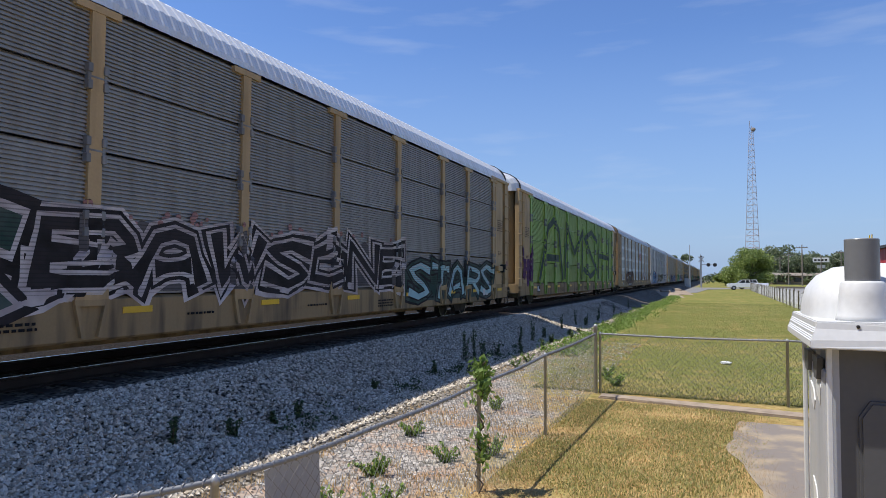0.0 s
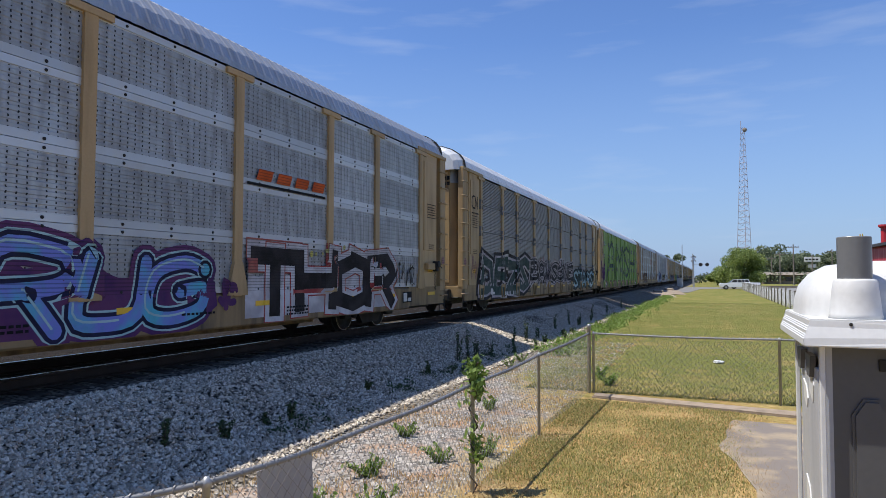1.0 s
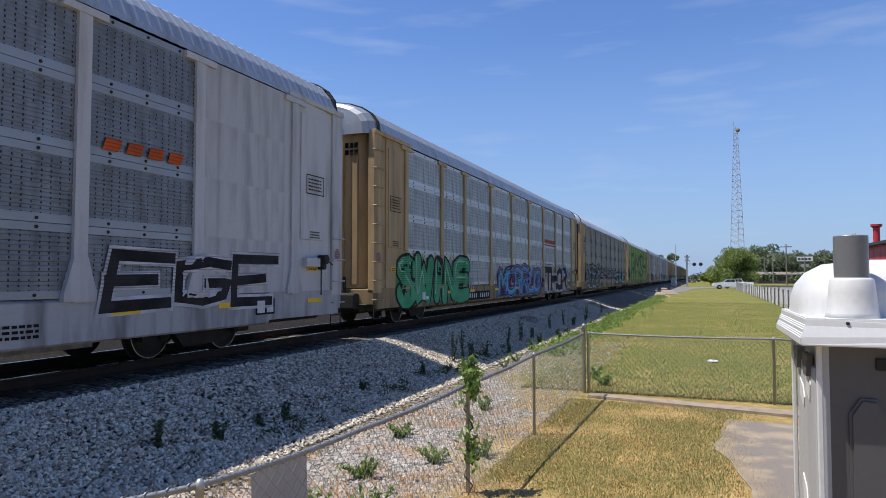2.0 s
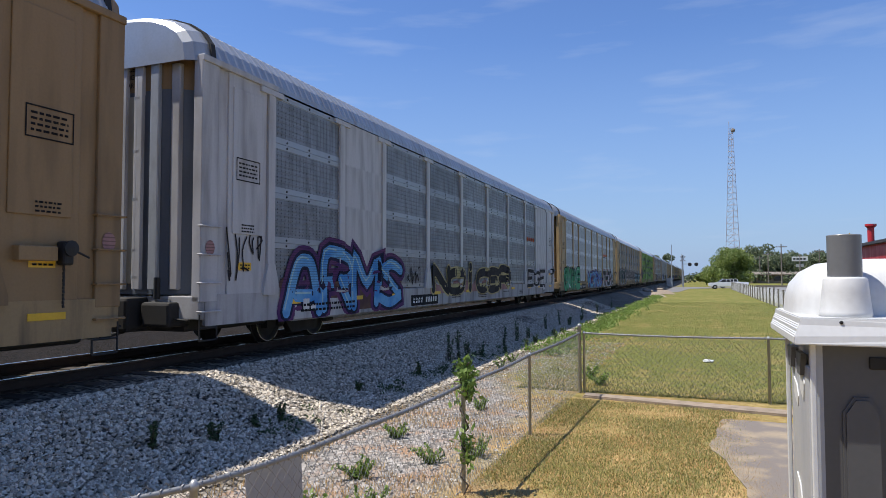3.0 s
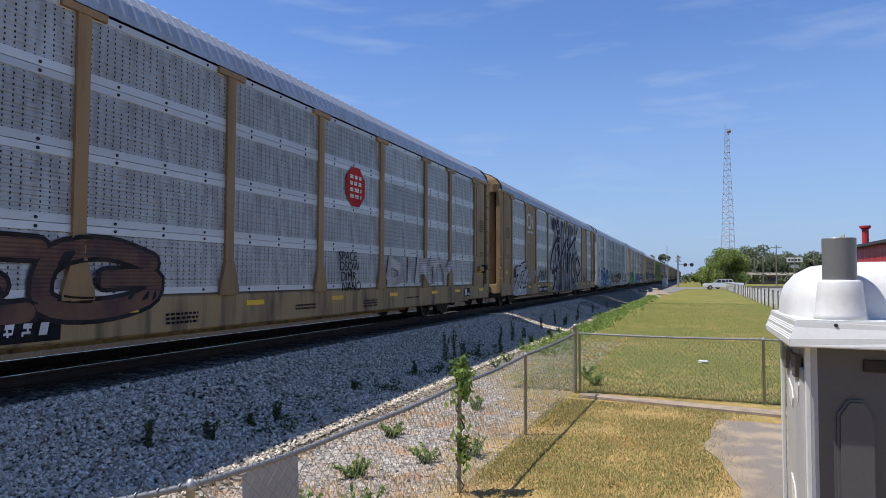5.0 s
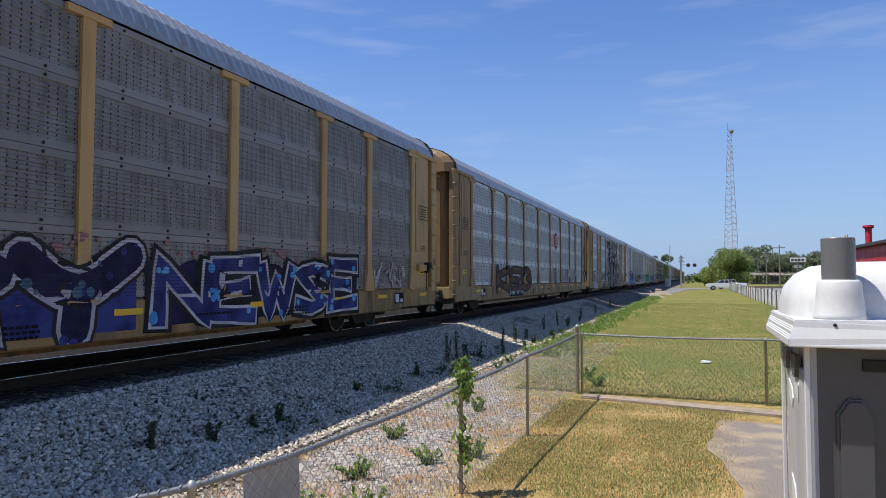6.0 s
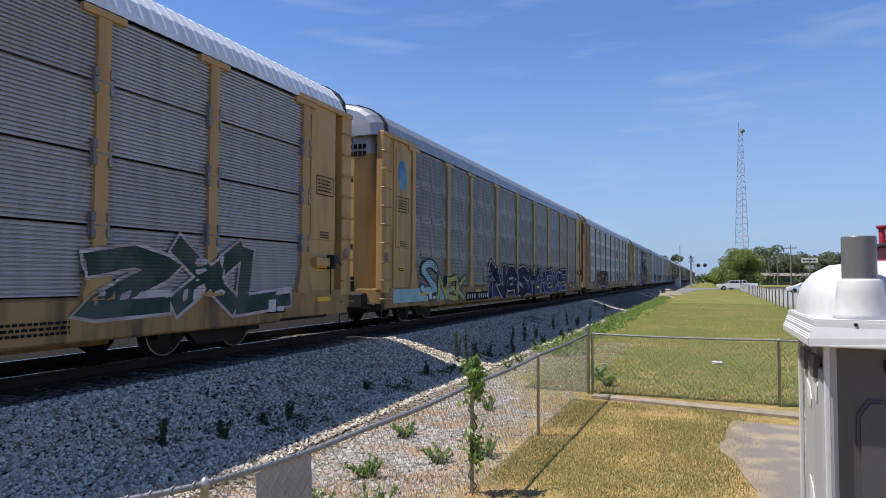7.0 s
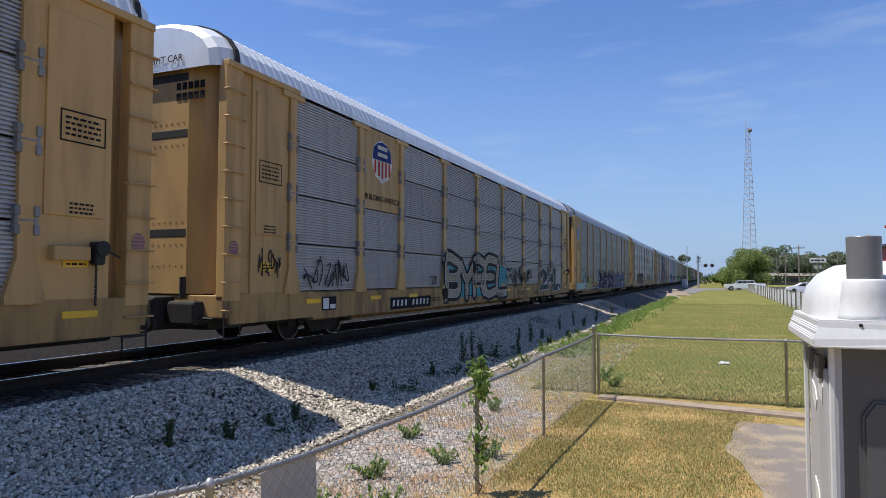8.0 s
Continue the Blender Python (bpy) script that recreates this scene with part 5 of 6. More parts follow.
def make_crossing():
    s = tagged(new("crossing_signal"), "railway crossing signal mast with twin red lamps", "crossing signal")
    s.location = (-2.9, 150, 0)
    part("mast", tube(B(), (0, 0, 0), (0, 0, 6.6), 0.13, 0.11, 9), GALV, s)
    for a in (0.8, -0.8):
        part("crossbuck_board", box(B(), -0.75, 0.75, -0.22 + 0.02 * a, -0.18 + 0.02 * a, -0.12, 0.12), GALV, s).matrix_basis = Matrix.Translation((0, 0, 6.1)) @ Matrix.Rotation(a, 4, 'Y')
    part("arm", tube(B(), (0, 0, 5.0), (3.0, 0, 5.0), 0.07, n=6), GALV, s)
    for x in (1.4, 2.7):
        h = part("lamp_hood", lathe(B(), [(0.32, 0), (0.4, 0.05), (0.4, 0.1), (0.15, 0.3)], Matrix.Translation((x, -0.1, 4.9)) @ Matrix.Rotation(-math.pi / 2, 4, 'X'), 14), BLACK, s)
    part("bell", lathe(B(), [(0.05, 0), (0.3, 0.05), (0.1, 0.3)], Matrix.Translation((0, 0, 6.6)), 12), BLACK, s)
    c = tagged(new("signal_cabinet"), "grey steel signal box beside the track", "signal cabinet")
    c.location = (-5.6, 148, 0)
    part("cabinet", box(B(), -0.6, 0.6, -0.5, 0.5, 0, 1.9, 0.04), GALV, c)
    part("roof_cap", box(B(), -0.68, 0.68, -0.58, 0.58, 1.9, 1.98, 0.02), GALV, c)
    for x, y, h in ((-5.4, 156, 9.5), (-3.6, 175, 8.0)):
        q = tagged(new("steel_pole"), "slim grey steel pole by the crossing", "pole")
        q.location = (x, y, 0)
        part("shaft", tube(B(), (0, 0, 0), (0, 0, h), 0.11, 0.08, 8), GALV, q)
    bm = B()
    prism(bm, [(-6.6, 95), (-2.6, 100), (-1.5, 128), (4, 138), (70, 138), (70, 152), (-6.6, 152)], "z", -0.02, 0.03)
    tagged(part("road", bm, LOT), "pale worn road surface at the crossing", "road", kind="structure")
    bm = B()
    prism(bm, [(6.2, 34), (80, 34), (80, 137.9), (6.2, 137.9)], "z", -0.02, 0.025)
    tagged(part("parking_lot", bm, LOT), "pale grey parking lot beyond the fence", "parking lot", kind="structure")
    for x, y in ((-4.9, 78), (-4.3, 90)):
        slab = tagged(new("concrete_slab"), "grey broken concrete slab beside the ballast", "concrete slab", group="slabs by the track")
        slab.matrix_basis = pose(x, y, 0.1, 4, 3, 12)
        part("slab", box(B(), -1.2, 1.2, -3.0, 3.0, -0.15, 0.18, 0.05), CONCRETE, slab)
        part("rubble", box(B(), -0.5, 0.6, 2.6, 4.0, -0.15, 0.35, 0.12), CONCRETE, slab)
    rail = tagged(new("guard_rail"), "low weathered timber guard rail in the parking lot", "guard rail")
    for i in range(9):
        part("post", box(B(), 9.5 + 2.2 * i - 0.1, 9.5 + 2.2 * i + 0.1, 119.9, 120.1, 0, 0.75), WOOD, rail)
    part("beam", box(B(), 9, 28, 119.85, 119.9, 0.5, 0.8), WOOD, rail)


def make_far():
    make_tower()
    make_trees()
    make_crossing()
    pickup(4.6, 128, 0.06, "white pickup truck parked beyond the lawn")
    pickup(6.2, 136, 0.0, "white pickup truck parked behind another one")
    for x, y, h in ((21.5, 200, 11.2), (20.5, 225, 10), (20.2, 250, 9.5), (36, 235, 11)):
        utility_pole(x, y, h)
    s = tagged(new("roadside_sign"), "tall roadside sign with a white board", "sign")
    s.location = (27.0, 208, 0)
    part("pole", tube(B(), (0, 0, 0), (0, 0, 8.5), 0.2, n=8), WOOD, s)
    part("board", box(B(), -2.0, 2.0, -0.15, 0.15, 6.6, 7.9, 0.03), TRIM_W, s)
    part("lower_board", box(B(), -1.0, 1.0, -0.12, 0.12, 4.9, 5.8, 0.03), GALV, s)
    for i in range(4):
        part("letter_bar", box(B(), -1.7 + 0.85 * i, -1.1 + 0.85 * i, -0.17, -0.15, 7.0, 7.45), INK, s)
    h = tagged(new("low_building"), "long low building behind the parking lot", "building")
    h.location = (34, 246, 0)
    part("wall", box(B(), -17, 22, -4, 4, 0, 3.0), CONCRETE, h)
    part("roof", prism(B(), [(-5, 3.0), (5, 3.0), (0, 3.9)], "x", -17.6, 22.6), WOOD, h)
    for i in range(8):
        part("window", box(B(), -15 + 4.6 * i, -12.6 + 4.6 * i, -4.05, -3.99, 0.9, 2.3), GLASS_D, h)
    c = tagged(new("caboose"), "red caboose with a dark roof and a stove chimney", "caboose")
    c.location = (7.75, 27, 0)
    part("body", box(B(), 0, 3.0, 0, 13.6, 1.1, 3.72, 0.03), REDP, c)
    part("roof", prism(B(), [(-0.25, 3.7), (-0.2, 3.84), (0.7, 4.02), (1.5, 4.1), (2.3, 4.02), (3.2, 3.84), (3.25, 3.7)], "y", -0.6, 14.2), BLACK, c)
    part("frame", box(B(), 0.2, 2.8, -0.5, 14.1, 0.75, 1.1), BLACK, c)
    part("chimney", lathe(B(), [(0.16, 3.8), (0.16, 4.75), (0.27, 4.85), (0.27, 4.95)], Matrix.Translation((0.75, 12.9, 0)), 14), REDP, c)
    for y in (2.2, 11.2):
        for q in (-0.8, 0.8):
            for xx in (0.75, 2.25):
                part("wheel", lathe(B(), [(0.1, -0.07), (0.42, -0.06), (0.42, 0.06), (0.1, 0.07)], Matrix.Translation((xx, y + q, 0.42)) @ Matrix.Rotation(math.pi / 2, 4, 'Y'), 18), BLACK, c)
    for y in (14.6, 15.2):
        part("handrail", tube(B(), (0.1, y, 1.1), (0.1, y, 4.6), 0.03, n=6), REFLECT, c)


make_stones()
make_grass()
make_weeds()
make_fences()
make_paving()
make_toilet()
make_far()
SEDAN = sedan()

# ---- the train: built from the head car back ----
CARS = {}


def build_train():
    CARS[3] = make_car("dark grey ribbed autorack with tan posts and outline graffiti", TAN, "rib", RIB_DARK, ROOF_W, cap=ROOF_G)
    CARS[4] = make_car("autorack sprayed lime green along its whole side", TAN, "rib", GREENP, ROOF_W, posts_m=GREENP)
    CARS[2] = make_car("silver punched screen autorack with tan posts and coloured graffiti", TAN, "perf", PERF_SILVER, ROOF_G)
    CARS[1] = make_car("white framed autorack with grey punched screens and blue graffiti", WHITEP, "perf", PERF_GREY, ROOF_G, solid={(1, None), (8, None)}, flush=True, cap=BROWN)
    CARS[0] = make_car("ochre autorack with silver screens and a huge dripping black tag", BROWN, "perf", PERF_SILVER, ROOF_G, solid={(1, None), (7, None)}, flush=True)
    CARS[-1] = make_car("silver punched screen autorack with ochre posts", BROWN, "perf", PERF_SILVER, ROOF_G)
    CARS[-2] = make_car("brown grey punched screen autorack with yellow posts and navy graffiti", YELLOW, "perf", PERF_DARK, ROOF_G, cap=ROOF_G)
    CARS[-3] = make_car("yellow autorack with grey ribbed screens and a shield emblem", YELLOW, "rib", RIB_GREY, ROOF_W, solid={(1, 2), (1, 3)})
    CARS[-4] = make_car("yellow autorack with grey ribbed screens", YELLOW, "rib", RIB_GREY, ROOF_W)


def car_pose(k, t):
    return pose(TRACK_X, -77.3 + 29.2 * k + 23.4 * t, RAIL_Z + 0.005)


build_train()

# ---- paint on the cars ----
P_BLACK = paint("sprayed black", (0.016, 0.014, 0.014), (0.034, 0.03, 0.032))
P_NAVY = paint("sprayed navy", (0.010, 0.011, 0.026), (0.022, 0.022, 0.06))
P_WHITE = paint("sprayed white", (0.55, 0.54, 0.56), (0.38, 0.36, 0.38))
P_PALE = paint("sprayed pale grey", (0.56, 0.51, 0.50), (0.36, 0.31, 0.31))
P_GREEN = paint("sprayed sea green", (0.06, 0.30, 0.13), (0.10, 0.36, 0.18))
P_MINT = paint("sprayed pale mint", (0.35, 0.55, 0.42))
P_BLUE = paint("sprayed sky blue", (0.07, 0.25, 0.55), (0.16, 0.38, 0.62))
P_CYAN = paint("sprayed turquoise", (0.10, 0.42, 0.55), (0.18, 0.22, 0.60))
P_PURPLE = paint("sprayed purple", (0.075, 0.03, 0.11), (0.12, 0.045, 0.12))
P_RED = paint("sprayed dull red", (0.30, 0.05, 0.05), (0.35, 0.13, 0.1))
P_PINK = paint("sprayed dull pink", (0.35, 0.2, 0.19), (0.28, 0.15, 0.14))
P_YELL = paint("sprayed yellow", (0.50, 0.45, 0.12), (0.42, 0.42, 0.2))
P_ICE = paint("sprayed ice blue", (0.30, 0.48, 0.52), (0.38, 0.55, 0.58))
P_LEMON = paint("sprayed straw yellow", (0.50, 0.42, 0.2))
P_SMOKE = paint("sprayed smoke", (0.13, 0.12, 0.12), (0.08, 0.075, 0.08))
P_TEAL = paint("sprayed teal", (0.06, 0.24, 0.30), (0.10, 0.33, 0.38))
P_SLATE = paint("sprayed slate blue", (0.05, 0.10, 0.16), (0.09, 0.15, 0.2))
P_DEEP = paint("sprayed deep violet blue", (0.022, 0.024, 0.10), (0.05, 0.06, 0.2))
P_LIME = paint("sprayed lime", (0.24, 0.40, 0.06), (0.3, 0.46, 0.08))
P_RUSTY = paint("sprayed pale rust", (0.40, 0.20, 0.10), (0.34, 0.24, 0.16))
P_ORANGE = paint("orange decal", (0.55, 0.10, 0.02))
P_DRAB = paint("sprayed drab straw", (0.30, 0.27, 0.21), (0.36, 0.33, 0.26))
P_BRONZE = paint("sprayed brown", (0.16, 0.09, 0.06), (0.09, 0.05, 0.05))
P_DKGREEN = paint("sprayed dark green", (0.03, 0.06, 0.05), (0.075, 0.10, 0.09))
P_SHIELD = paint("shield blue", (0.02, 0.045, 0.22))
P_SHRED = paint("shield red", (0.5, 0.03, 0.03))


def lettering(owner, text, y, z, size, material, x=None, face="side", s=-1, name="lettering"):
    """Readable words in the plain font, on the side or on an end."""
    cu = bpy.data.curves.new("words", "FONT")
    cu.body, cu.size, cu.extrude = text, size, 0.0015
    tmp = bpy.data.objects.new("tmp", cu)
    me = bpy.data.meshes.new_from_object(tmp)
    bpy.data.objects.remove(tmp)
    me.materials.clear()
    me.materials.append(material)
    o = part(name, me, None, owner)
    if face == "side":
        o.matrix_basis = Matrix(((0, 0, 1, HALF + 0.034 if x is None else x), (1, 0, 0, y), (0, 1, 0, z), (0, 0, 0, 1)))
    else:
        o.matrix_basis = Matrix(((1, 0, 0, x), (0, 0, -1, y), (0, 1, 0, z), (0, 0, 0, 1)))
    return o


def plate_marks(car, y0, y1):
    """Black number plate whose characters stay bars, and sill stencils."""
    plate(car, y0, y1, 0.50, 0.80, INK, "black plate on the sill")
    d = Decal()
    y = y0 + 0.12
    for i in range(10):
        if i != 4:
            d.rect(y, y + 0.11, 0.58, 0.73, 3, 0.03)
        y += (y1 - y0 - 0.2) / 10
    tagged(d.put("plate_text", WHITE_INK, car), kind="stuff")


def sill_stencils(car, seed):
    rs = np.random.RandomState(seed)
    for y in (-5.9, -2.6, 0.5, 3.4, 6.0):
        bars(car, y + rs.uniform(-0.3, 0.3), 0.70, rs.uniform(0.5, 1.0), rs.randint(1, 4), INK, 0.035, 0.03, seed + int(y * 3) + 40, 0.07)
    d = Decal()
    for y in (-10.95, 10.85):
        d.rect(y, y + 0.55, 0.62, 0.90, 2)
    tagged(d.put("stencil_box", INK, car), kind="stuff")
    d = Decal()
    for y in (-10.95, 10.85):
        d.rect(y + 0.04, y + 0.26, 0.65, 0.87, 3)
        d.rect(y + 0.31, y + 0.51, 0.65, 0.74, 3)
    tagged(d.put("stencil_box_text", WHITE_INK, car), kind="stuff")
    for s in (-1, 1):
        y = 12.3 if s > 0 else -13.1
        e = Decal()
        for a in ((y + 0.1, y + 0.75, 2.98, 3.0), (y + 0.1, y + 0.75, 3.36, 3.38), (y + 0.1, y + 0.12, 2.98, 3.38), (y + 0.73, y + 0.75, 2.98, 3.38)):
            e.rect(*a, 6.5)
        e.put("stencil_frame", INK, car)
        bars(car, y + 0.17, 3.27, 0.5, 4, INK, 0.03, 0.04, seed + 7 * s + 20, 0.07, 6.5)
        bars(car, y + 0.25, 2.2, 0.35, 3, INK, 0.025, 0.03, seed + 9 * s + 20, 0.05, 6.5)
        m = Decal()
        m.add([(s * 13.62 + 0.11 * math.cos(a * 0.524), 1.78 + 0.13 * math.sin(a * 0.524)) for a in range(12)], 5)
        m.put("warning_disc", P_PINK, car, "small pale red warning disc")
        plate(car, y + 0.2, y + 0.55, 1.42, 1.56, REFLECT, "small yellow notice plate")
        bars(car, y + 0.24, 1.50, 0.27, 2, INK, 0.025, 0.03, seed + 5, 0.06, 4)


def paint_cars():
    c = CARS[3]
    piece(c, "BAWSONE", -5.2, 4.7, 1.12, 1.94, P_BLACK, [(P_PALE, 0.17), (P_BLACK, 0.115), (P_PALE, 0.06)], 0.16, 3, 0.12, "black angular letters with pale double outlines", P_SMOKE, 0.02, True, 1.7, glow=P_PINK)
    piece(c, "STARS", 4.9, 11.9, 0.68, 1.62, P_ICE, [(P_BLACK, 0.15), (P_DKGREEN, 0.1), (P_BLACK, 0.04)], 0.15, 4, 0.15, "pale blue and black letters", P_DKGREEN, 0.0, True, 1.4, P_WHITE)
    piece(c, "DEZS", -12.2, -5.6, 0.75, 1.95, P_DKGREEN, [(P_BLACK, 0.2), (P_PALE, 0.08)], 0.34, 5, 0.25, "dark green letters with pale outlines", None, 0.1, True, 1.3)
    scribble(c, -13.0, -12.2, 1.2, 2.0, P_PINK, 5, 0.03, 8)
    d = Decal()
    d.ribbon([(-12.72, 4.05), (-12.9, 4.05), (-12.98, 3.97), (-12.98, 3.73), (-12.9, 3.65), (-12.66, 3.65), (-12.66, 4.05), (-12.44, 3.65), (-12.44, 4.05)], 0.055, 6.5)
    d.put("rail_emblem", INK, c, "black line emblem")
    bars(c, -12.98, 3.45, 0.7, 1, INK, 0.05, 0.03, 3, 0.1, 6.5)
    plate_marks(c, -9.2, -6.8)
    sill_stencils(c, 1)

    c = CARS[4]
    piece(c, "AMSH", -10.8, 10.5, 1.2, 4.0, P_DKGREEN, [(P_LIME, 0.08)], 0.34, 6, 0.4, "dark blue green block letters", sharp=True)
    scribble(c, -13.2, -11.6, 1.0, 2.6, P_PURPLE, 8, 0.16, 5)
    sill_stencils(c, 2)

    c = CARS[2]
    piece(c, "SWINE", -12.5, -7.1, 0.66, 1.72, P_GREEN, [(P_BLACK, 0.075)], 0.44, 7, 0.1, "sea green letters outlined in black", P_GREEN, -0.12, False, 1.0, P_MINT, glow=P_YELL)
    piece(c, "MORRUG", -3.5, 3.5, 0.6, 1.58, P_CYAN, [(P_PURPLE, 0.16), (P_ICE, 0.085), (P_NAVY, 0.055)], 0.2, 8, 0.25, "turquoise letters on purple", P_PURPLE, -0.25, False, 1.0, P_ICE)
    scribble(c, 3.3, 4.4, 0.7, 1.2, P_PURPLE, 5, 0.12, 19)
    piece(c, "THOR", 4.7, 10.3, 0.62, 1.66, P_BLACK, [(P_RED, 0.15), (P_WHITE, 0.12)], 0.32, 9, 0.03, "black letters edged white and red", P_WHITE, -0.3, True, glow=P_YELL)
    scribble(c, 10.2, 11.7, 1.05, 1.75, P_BLACK, 7, 0.035, 10)
    scribble(c, -6.9, -6.3, 0.8, 1.35, P_WHITE, 3, 0.06, 11)
    d = Decal()
    for i in range(4):
        d.rect(4.85 + 0.58 * i, 5.27 + 0.58 * i, 3.02, 3.22, 4, 0.08)
    d.put("company_mark", P_ORANGE, c, "orange slanted company mark")
    d = Decal()
    d.rect(4.6, 7.1, 2.91, 2.96, 4)
    d.put("company_line", INK, c)
    plate_marks(c, -7.0, -4.55)
    sill_stencils(c, 3)

    c = CARS[1]
    piece(c, "ARMS", -11.6, -6.3, 0.6, 1.75, P_BLUE, [(P_PURPLE, 0.17), (P_NAVY, 0.07)], 0.26, 12, 0.1, "sky blue flaming letters with purple glow", P_BRONZE, -0.5, False, 1.0, P_ICE)
    piece(c, "NOICER", -4.1, 4.4, 0.85, 1.6, P_BLACK, [(P_LEMON, 0.05)], 0.3, 13, 0.1, "black rounded letters edged straw yellow", P_PINK, -0.5)
    piece(c, "EGE", 7.6, 11.4, 0.8, 1.6, P_BLACK, [(P_WHITE, 0.05)], 0.16, 14, 0.1, "black and white letters", sharp=True)
    scribble(c, -5.8, -4.9, 1.1, 1.6, P_BLACK, 6, 0.04, 15)
    scribble(c, -13.2, -12.2, 1.2, 2.2, P_BLACK, 5, 0.035, 16)
    d = Decal()
    for i in range(4):
        d.rect(7.6 + 0.38 * i, 7.86 + 0.38 * i, 3.0, 3.17, 4, 0.06)
    d.put("company_mark", P_ORANGE, c, "orange slanted company mark")
    for x, w, z0, z1, m, what in ((-0.62, 0.13, 1.2, 4.35, SLATE_D, "faded slate blue door panel"), (-0.22, 0.12, 1.2, 4.35, SLATE_D, "faded slate blue door panel"), (0.13, 0.11, 1.2, 4.35, CREAM, "cream door panel with small notices"), (0.5, 0.13, 1.2, 4.35, SLATE_D, "faded slate blue door panel")):
        part("door_panel", box(B(), x - w, x + w, -BODY - 0.012, -BODY - 0.002, z0, z1, 0.003), m, c, what)
    for x in (-1.0, -0.42, 0.32):
        rod = part("lock_rod", tube(B(), (x, -BODY - 0.05, 1.1), (x, -BODY - 0.05, 4.9), 0.022, n=8), GALV, c, "galvanised lock rod")
        for z in (1.3, 1.75, 2.6, 3.4, 4.3):
            part("rod_bracket", box(B(), x - 0.07, x + 0.07, -BODY - 0.07, -BODY, z - 0.03, z + 0.03, 0.008), GALV, rod)
    for i, word in enumerate(("EXCESS", "HEIGHT", "CAR")):
        lettering(c, word, 0, 0, 0.12, INK, name="door_lettering").matrix_basis = Matrix(((1, 0, 0, -0.08 + 0.02 * i), (0, 0, -1, -BODY - 0.022), (0, 1, 0, 4.78 - 0.14 * i), (0, 0, 0, 1)))
    plate(c, -11.2, -8.6, 0.48, 0.85, WHITEP, "white notice board on the sill")
    bars(c, -11.0, 0.72, 2.2, 2, INK, 0.05, 0.06, 21, 0.1, 4)
    plate_marks(c, -5.6, -3.6)
    sill_stencils(c, 4)

    c = CARS[0]
    rs = np.random.RandomState(31)
    for i in range(34):
        y, z, q = rs.uniform(-3.4, 6.6), rs.uniform(0.7, 3.3), rs.uniform(0.12, 0.34)
        b = Decal()
        b.add([(y + q * math.cos(a * 0.524) * rs.uniform(0.6, 1.1), z + 1.6 * q * math.sin(a * 0.524) * rs.uniform(0.6, 1.1)) for a in range(12)], 0.3 + 0.02 * i)
        b.put("paint_blotch", (P_PINK, P_BRONZE, P_PALE, P_RUSTY)[i % 4], c)
    strokes = [curve_line([(int(q[:2]) / 8 - 4.5, int(q[2:]) / 20 + 0.3) for q in line.split()], rs, 0.02) for line in TALL_TAG.split(",")]
    rim, core = Decal(), Decal()
    for line in strokes:
        rim.ribbon(line, 0.44, 1.5), core.ribbon(line, 0.27, 2.3)
    for i in range(18):
        y = -2.4 + 0.47 * i + rs.uniform(-0.1, 0.1)
        drip = [(y, 1.0 + 0.2 * rs.rand()), (y - 0.03, 0.47)]
        rim.ribbon(drip, 0.34, 1.5), core.ribbon(drip, 0.19, 2.3)
    rim.put("paint_halo", P_WHITE, c), core.put("tall_tag", P_NAVY, c, "dripping navy black strokes")
    piece(c, "2Z", -11.7, -9.3, 0.62, 1.7, P_WHITE, [(P_BLACK, 0.06)], 0.34, 34, 0.1, "white letters outlined in black", P_WHITE, -0.1)
    scribble(c, -8.9, -7.4, 1.0, 1.6, P_WHITE, 6, 0.05, 35)
    scribble(c, -6.9, -4.8, 1.05, 1.75, P_BLACK, 10, 0.045, 36)
    scribble(c, -13.0, -12.4, 2.4, 3.3, P_RED, 4, 0.07, 37)
    scribble(c, 7.6, 8.8, 0.9, 1.4, P_BLACK, 6, 0.04, 38)
    d = Decal()
    d.ribbon([(-8.55, 4.3), (-9.0, 4.3), (-9.12, 4.15), (-9.12, 3.85), (-9.0, 3.7), (-8.5, 3.7), (-8.5, 4.3), (-8.0, 3.7), (-8.0, 4.3)], 0.12, 4.5)
    d.put("rail_emblem", WHITE_INK, c, "white line emblem")
    bars(c, -9.1, 3.42, 1.2, 1, WHITE_INK, 0.10, 0.03, 3, 0.13, 4.5)
    plate_marks(c, -6.7, -4.5)
    sill_stencils(c, 5)

    c = CARS[-1]
    d = Decal()
    d.add([(3.0 + 0.5 * math.cos(0.393 + a * 0.785), 3.4 + 0.5 * math.sin(0.393 + a * 0.785)) for a in range(8)], 2)
    d.put("emblem_plate", P_SHRED, c, "red eight sided emblem")
    bars(c, 2.72, 3.58, 0.55, 4, WHITE_INK, 0.09, 0.06, 41, 0.2, 4)
    for i, word in enumerate(("SPACE", "DSQW", "DIMR", "NANO")):
        lettering(c, word, 2.22 + 0.05 * i, 1.66 - 0.23 * i, 0.3, P_BLACK, name="marker_tag")
    piece(c, "DIRTY", 4.7, 9.4, 1.1, 1.75, P_PALE, [(P_WHITE, 0.04)], 0.16, 43, 0.1, "faded pale letters", sharp=True)
    piece(c, "KEG", -9.0, -3.0, 0.8, 1.7, P_BRONZE, [(P_BLACK, 0.06)], 0.24, 44, 0.1, "brown letters outlined in black")
    plate_marks(c, -7.0, -4.6)
    sill_stencils(c, 6)

    c = CARS[-2]
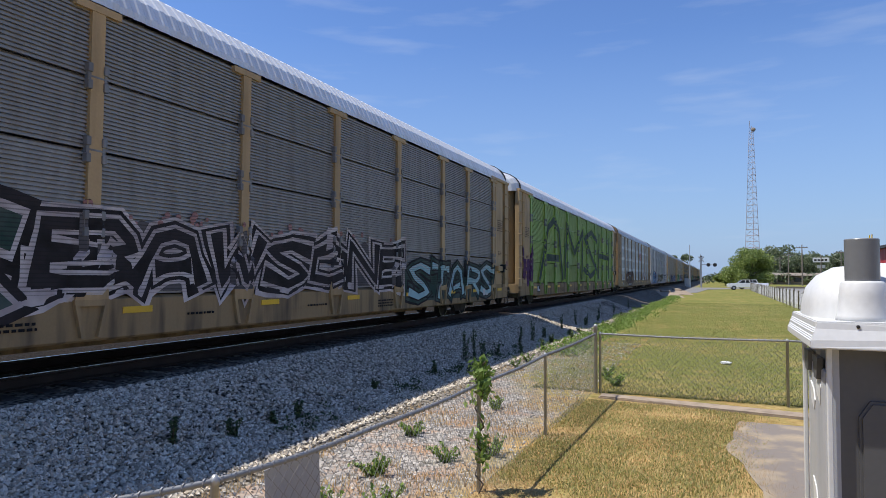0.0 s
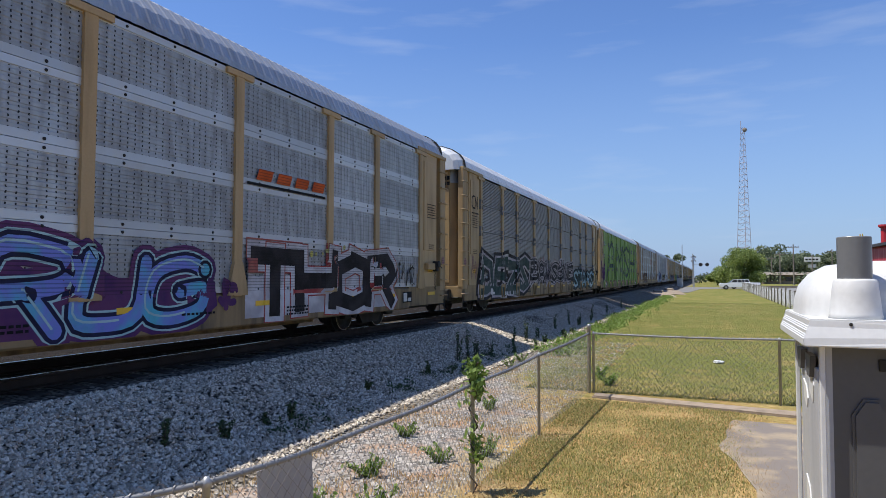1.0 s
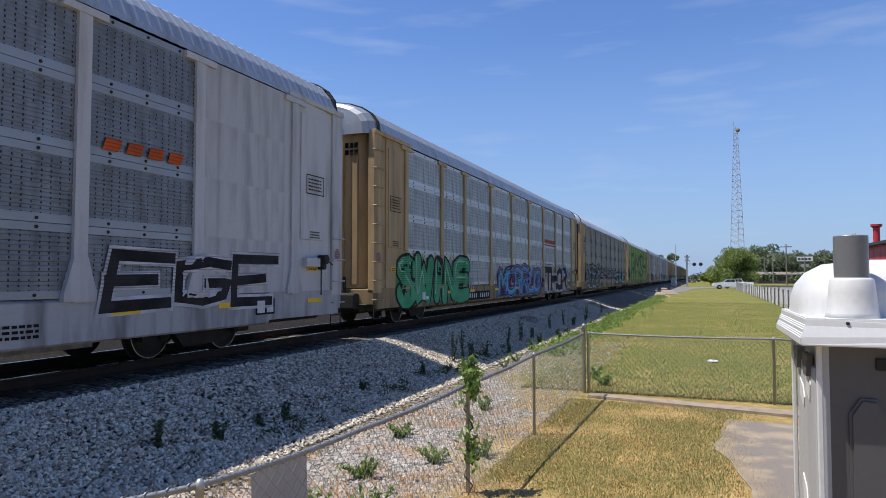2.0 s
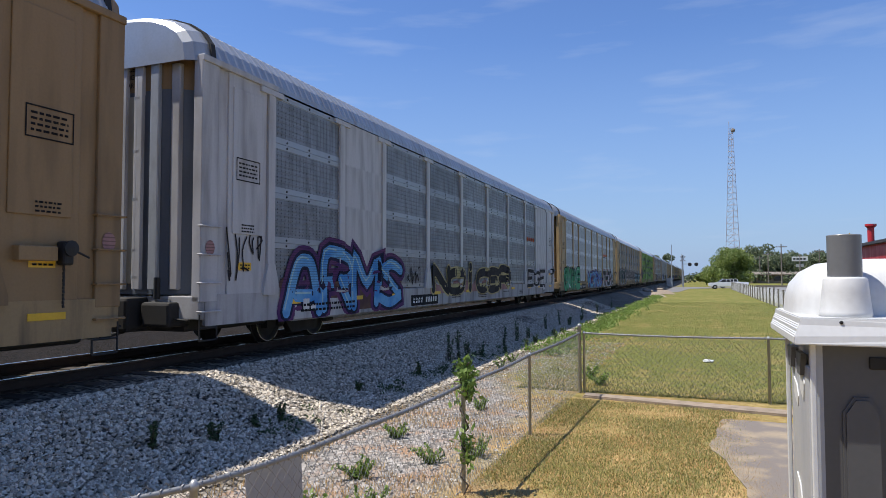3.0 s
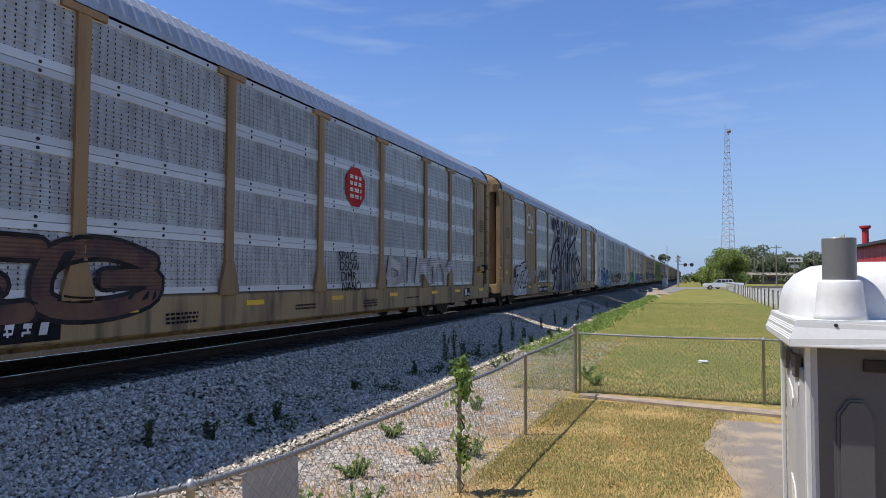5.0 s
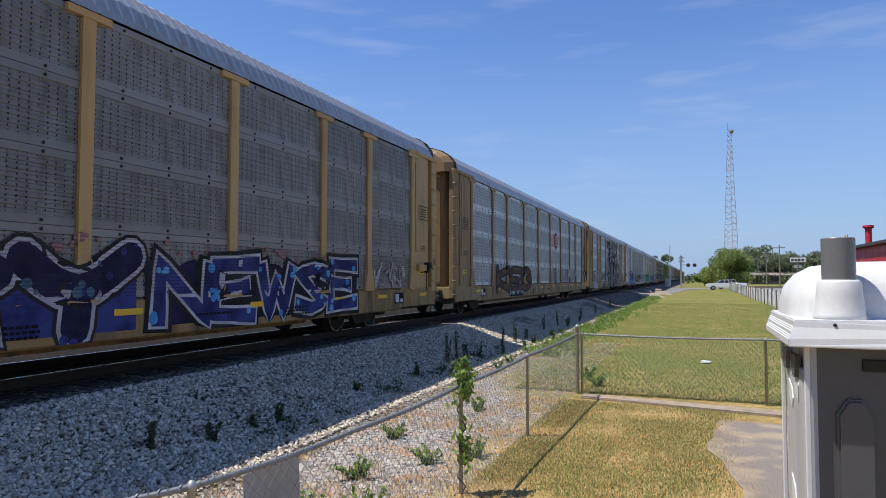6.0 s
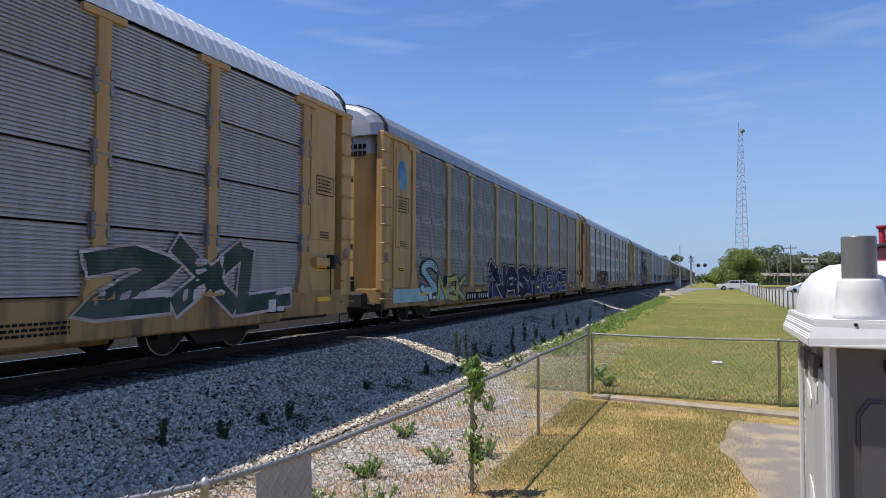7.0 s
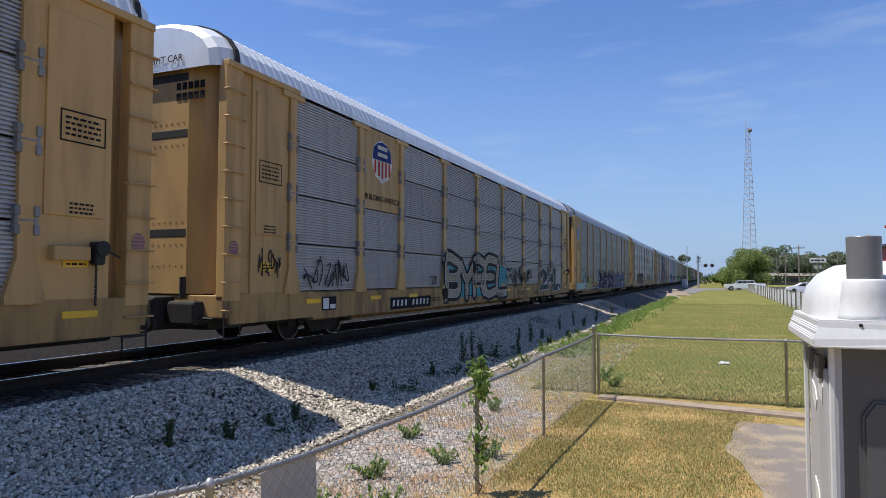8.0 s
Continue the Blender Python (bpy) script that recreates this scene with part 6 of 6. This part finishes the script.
    piece(c, "NASY", -5.3, 2.3, 0.62, 1.6, P_NAVY, [(P_BLACK, 0.11), (P_WHITE, 0.06)], 0.42, 51, 0.1, "navy letters edged in white", P_DEEP, -0.15, False, 1.0, None, (P_DEEP, P_SLATE), P_PINK)
    piece(c, "NEWSE", 2.6, 8.7, 0.64, 1.55, P_DEEP, [(P_BLACK, 0.12), (P_WHITE, 0.05)], 0.22, 52, 0.05, "navy and violet letters edged in white", P_NAVY, -0.08, True, 1.2, None, (P_BLUE,), P_PINK)
    piece(c, "S", -11.5, -10.35, 0.8, 1.65, P_ICE, [(P_DKGREEN, 0.05)], 0.2, 53, 0.1, "ice blue letter")
    piece(c, "NEK", -10.3, -8.0, 0.62, 1.3, P_YELL, [(P_DKGREEN, 0.04)], 0.16, 54, 0.1, "straw yellow letters", sharp=True)
    for i, word in enumerate(("LIFE IS A", "HIGHWAY", "STAY ON", "YOUR")):
        lettering(c, word, -5.95 + 0.03 * i, 1.52 - 0.19 * i, 0.2, P_WHITE, name="marker_tag")
    scribble(c, 9.6, 11.5, 1.05, 1.7, P_PALE, 8, 0.06, 56)
    d = Decal()
    d.rect(-13.2, -9.4, 0.62, 0.98, 1)
    d.put("paint_band", P_ICE, c)
    plate_marks(c, -7.8, -5.3)
    sill_stencils(c, 7)
    d = Decal()
    d.add([(-12.75 + 0.26 * math.cos(a * 0.393), 3.95 + 0.4 * math.sin(a * 0.393)) for a in range(16)], 6.5)
    d.put("round_emblem", P_BLUE, c, "faded blue round emblem")

    c = CARS[-3]
    piece(c, "BYREL", -4.4, 1.9, 0.72, 1.85, P_DRAB, [(P_BLACK, 0.14), (P_PALE, 0.03)], 0.21, 61, 0.08, "grey straw letters outlined in black", P_TEAL, -0.18)
    piece(c, "2XL", 7.0, 11.6, 0.8, 1.65, P_DKGREEN, [(P_PALE, 0.05)], 0.3, 62, 0.1, "dark letters with pale edges", sharp=True)
    scribble(c, 2.0, 5.6, 0.95, 1.75, P_BLACK, 14, 0.05, 63)
    scribble(c, -11.6, -9.9, 1.08, 1.75, P_BLACK, 9, 0.035, 64)
    d = Decal()
    shield = [(-8.88, 4.05), (-8.8, 4.42), (-8.6, 4.55), (-8.35, 4.62), (-8.1, 4.55), (-7.9, 4.42), (-7.82, 4.05), (-8.0, 3.72), (-8.35, 3.55), (-8.7, 3.72)]
    d.add(shield, 1)
    d.put("shield_ground", WHITE_INK, c)
    d = Decal()
    d.add([(-8.84, 4.12), (-8.78, 4.4), (-8.6, 4.52), (-8.35, 4.58), (-8.1, 4.52), (-7.92, 4.4), (-7.86, 4.12)], 2)
    d.put("shield_chief", P_SHIELD, c, "blue upper field of a shield emblem")
    d = Decal()
    for i in range(5):
        y = -8.74 + 0.18 * i
        d.rect(y, y + 0.08, 3.68 + 0.09 * abs(i - 2) * 0.6, 4.1, 2.5)
    d.put("shield_stripe", P_SHRED, c, "red stripes of a shield emblem")
    d = Decal()
    for i in range(2):
        d.rect(-8.6, -8.1, 4.38 - 0.17 * i, 4.47 - 0.17 * i, 4)
    d.put("shield_text", WHITE_INK, c)
    lettering(c, "BUILDING AMERICA", -9.2, 3.12, 0.2, INK, HALF + 0.018)
    plate_marks(c, -7.9, -5.4)
    sill_stencils(c, 8)
    lettering(c, "20!", -5.40, 1.1, 0.36, P_BLACK, name="marker_tag")
    plate(c, -4.42, -4.09, 0.52, 0.76, INK, "black plate on the sill")
    lettering(c, "R1", -4.39, 0.56, 0.22, WHITE_INK, HALF + 0.032, name="sill_lettering")
    scribble(c, -12.95, -12.45, 2.25, 2.5, P_NAVY, 4, 0.03, 65)
    scribble(c, -12.95, -12.3, 1.3, 1.9, P_BLACK, 7, 0.025, 66)
    sill_stencils(CARS[-4], 9)
    scribble(CARS[-4], 12.45, 13.1, 3.5, 4.3, P_BLACK, 4, 0.03, 67)
    for k in (-4, -3, -2, 2, 3):
        lettering(CARS[k], "EXCESS HEIGHT CAR", -0.2, 5.02, 0.17, INK, None, name="hood_lettering").matrix_basis = Matrix(((1, 0, 0, -0.82), (0, 0, -1, -BODY - 0.125), (0, 1, 0, 4.96), (0, 0, 0, 1)))
        bm = B()
        for j in range(2):
            for i in range(5):
                box(bm, 0.55 + 0.13 * i, 0.64 + 0.13 * i, -BODY - 0.012, -BODY - 0.002, 4.5 - 0.18 * j, 4.62 - 0.18 * j)
        tagged(part("end_stencil", bm, INK, CARS[k]), kind="stuff")


paint_cars()

for far_k, like in ((5, -1), (6, 1), (7, -2), (8, 2), (9, 3), (10, -1), (11, 2), (12, -2), (13, 3), (14, 2)):
    CARS[far_k] = copy_thing(CARS[like], Matrix())


def motions():
    for k, car in CARS.items():
        walk(car, [(t * 0.5, car_pose(k, t * 0.5)) for t in range(17)])
    walk(SEDAN, [(t * 0.5, pose(21.7 - 1.15 * t * 0.5, 112, 0.025, 0, 0, 6)) for t in range(17)])


motions()
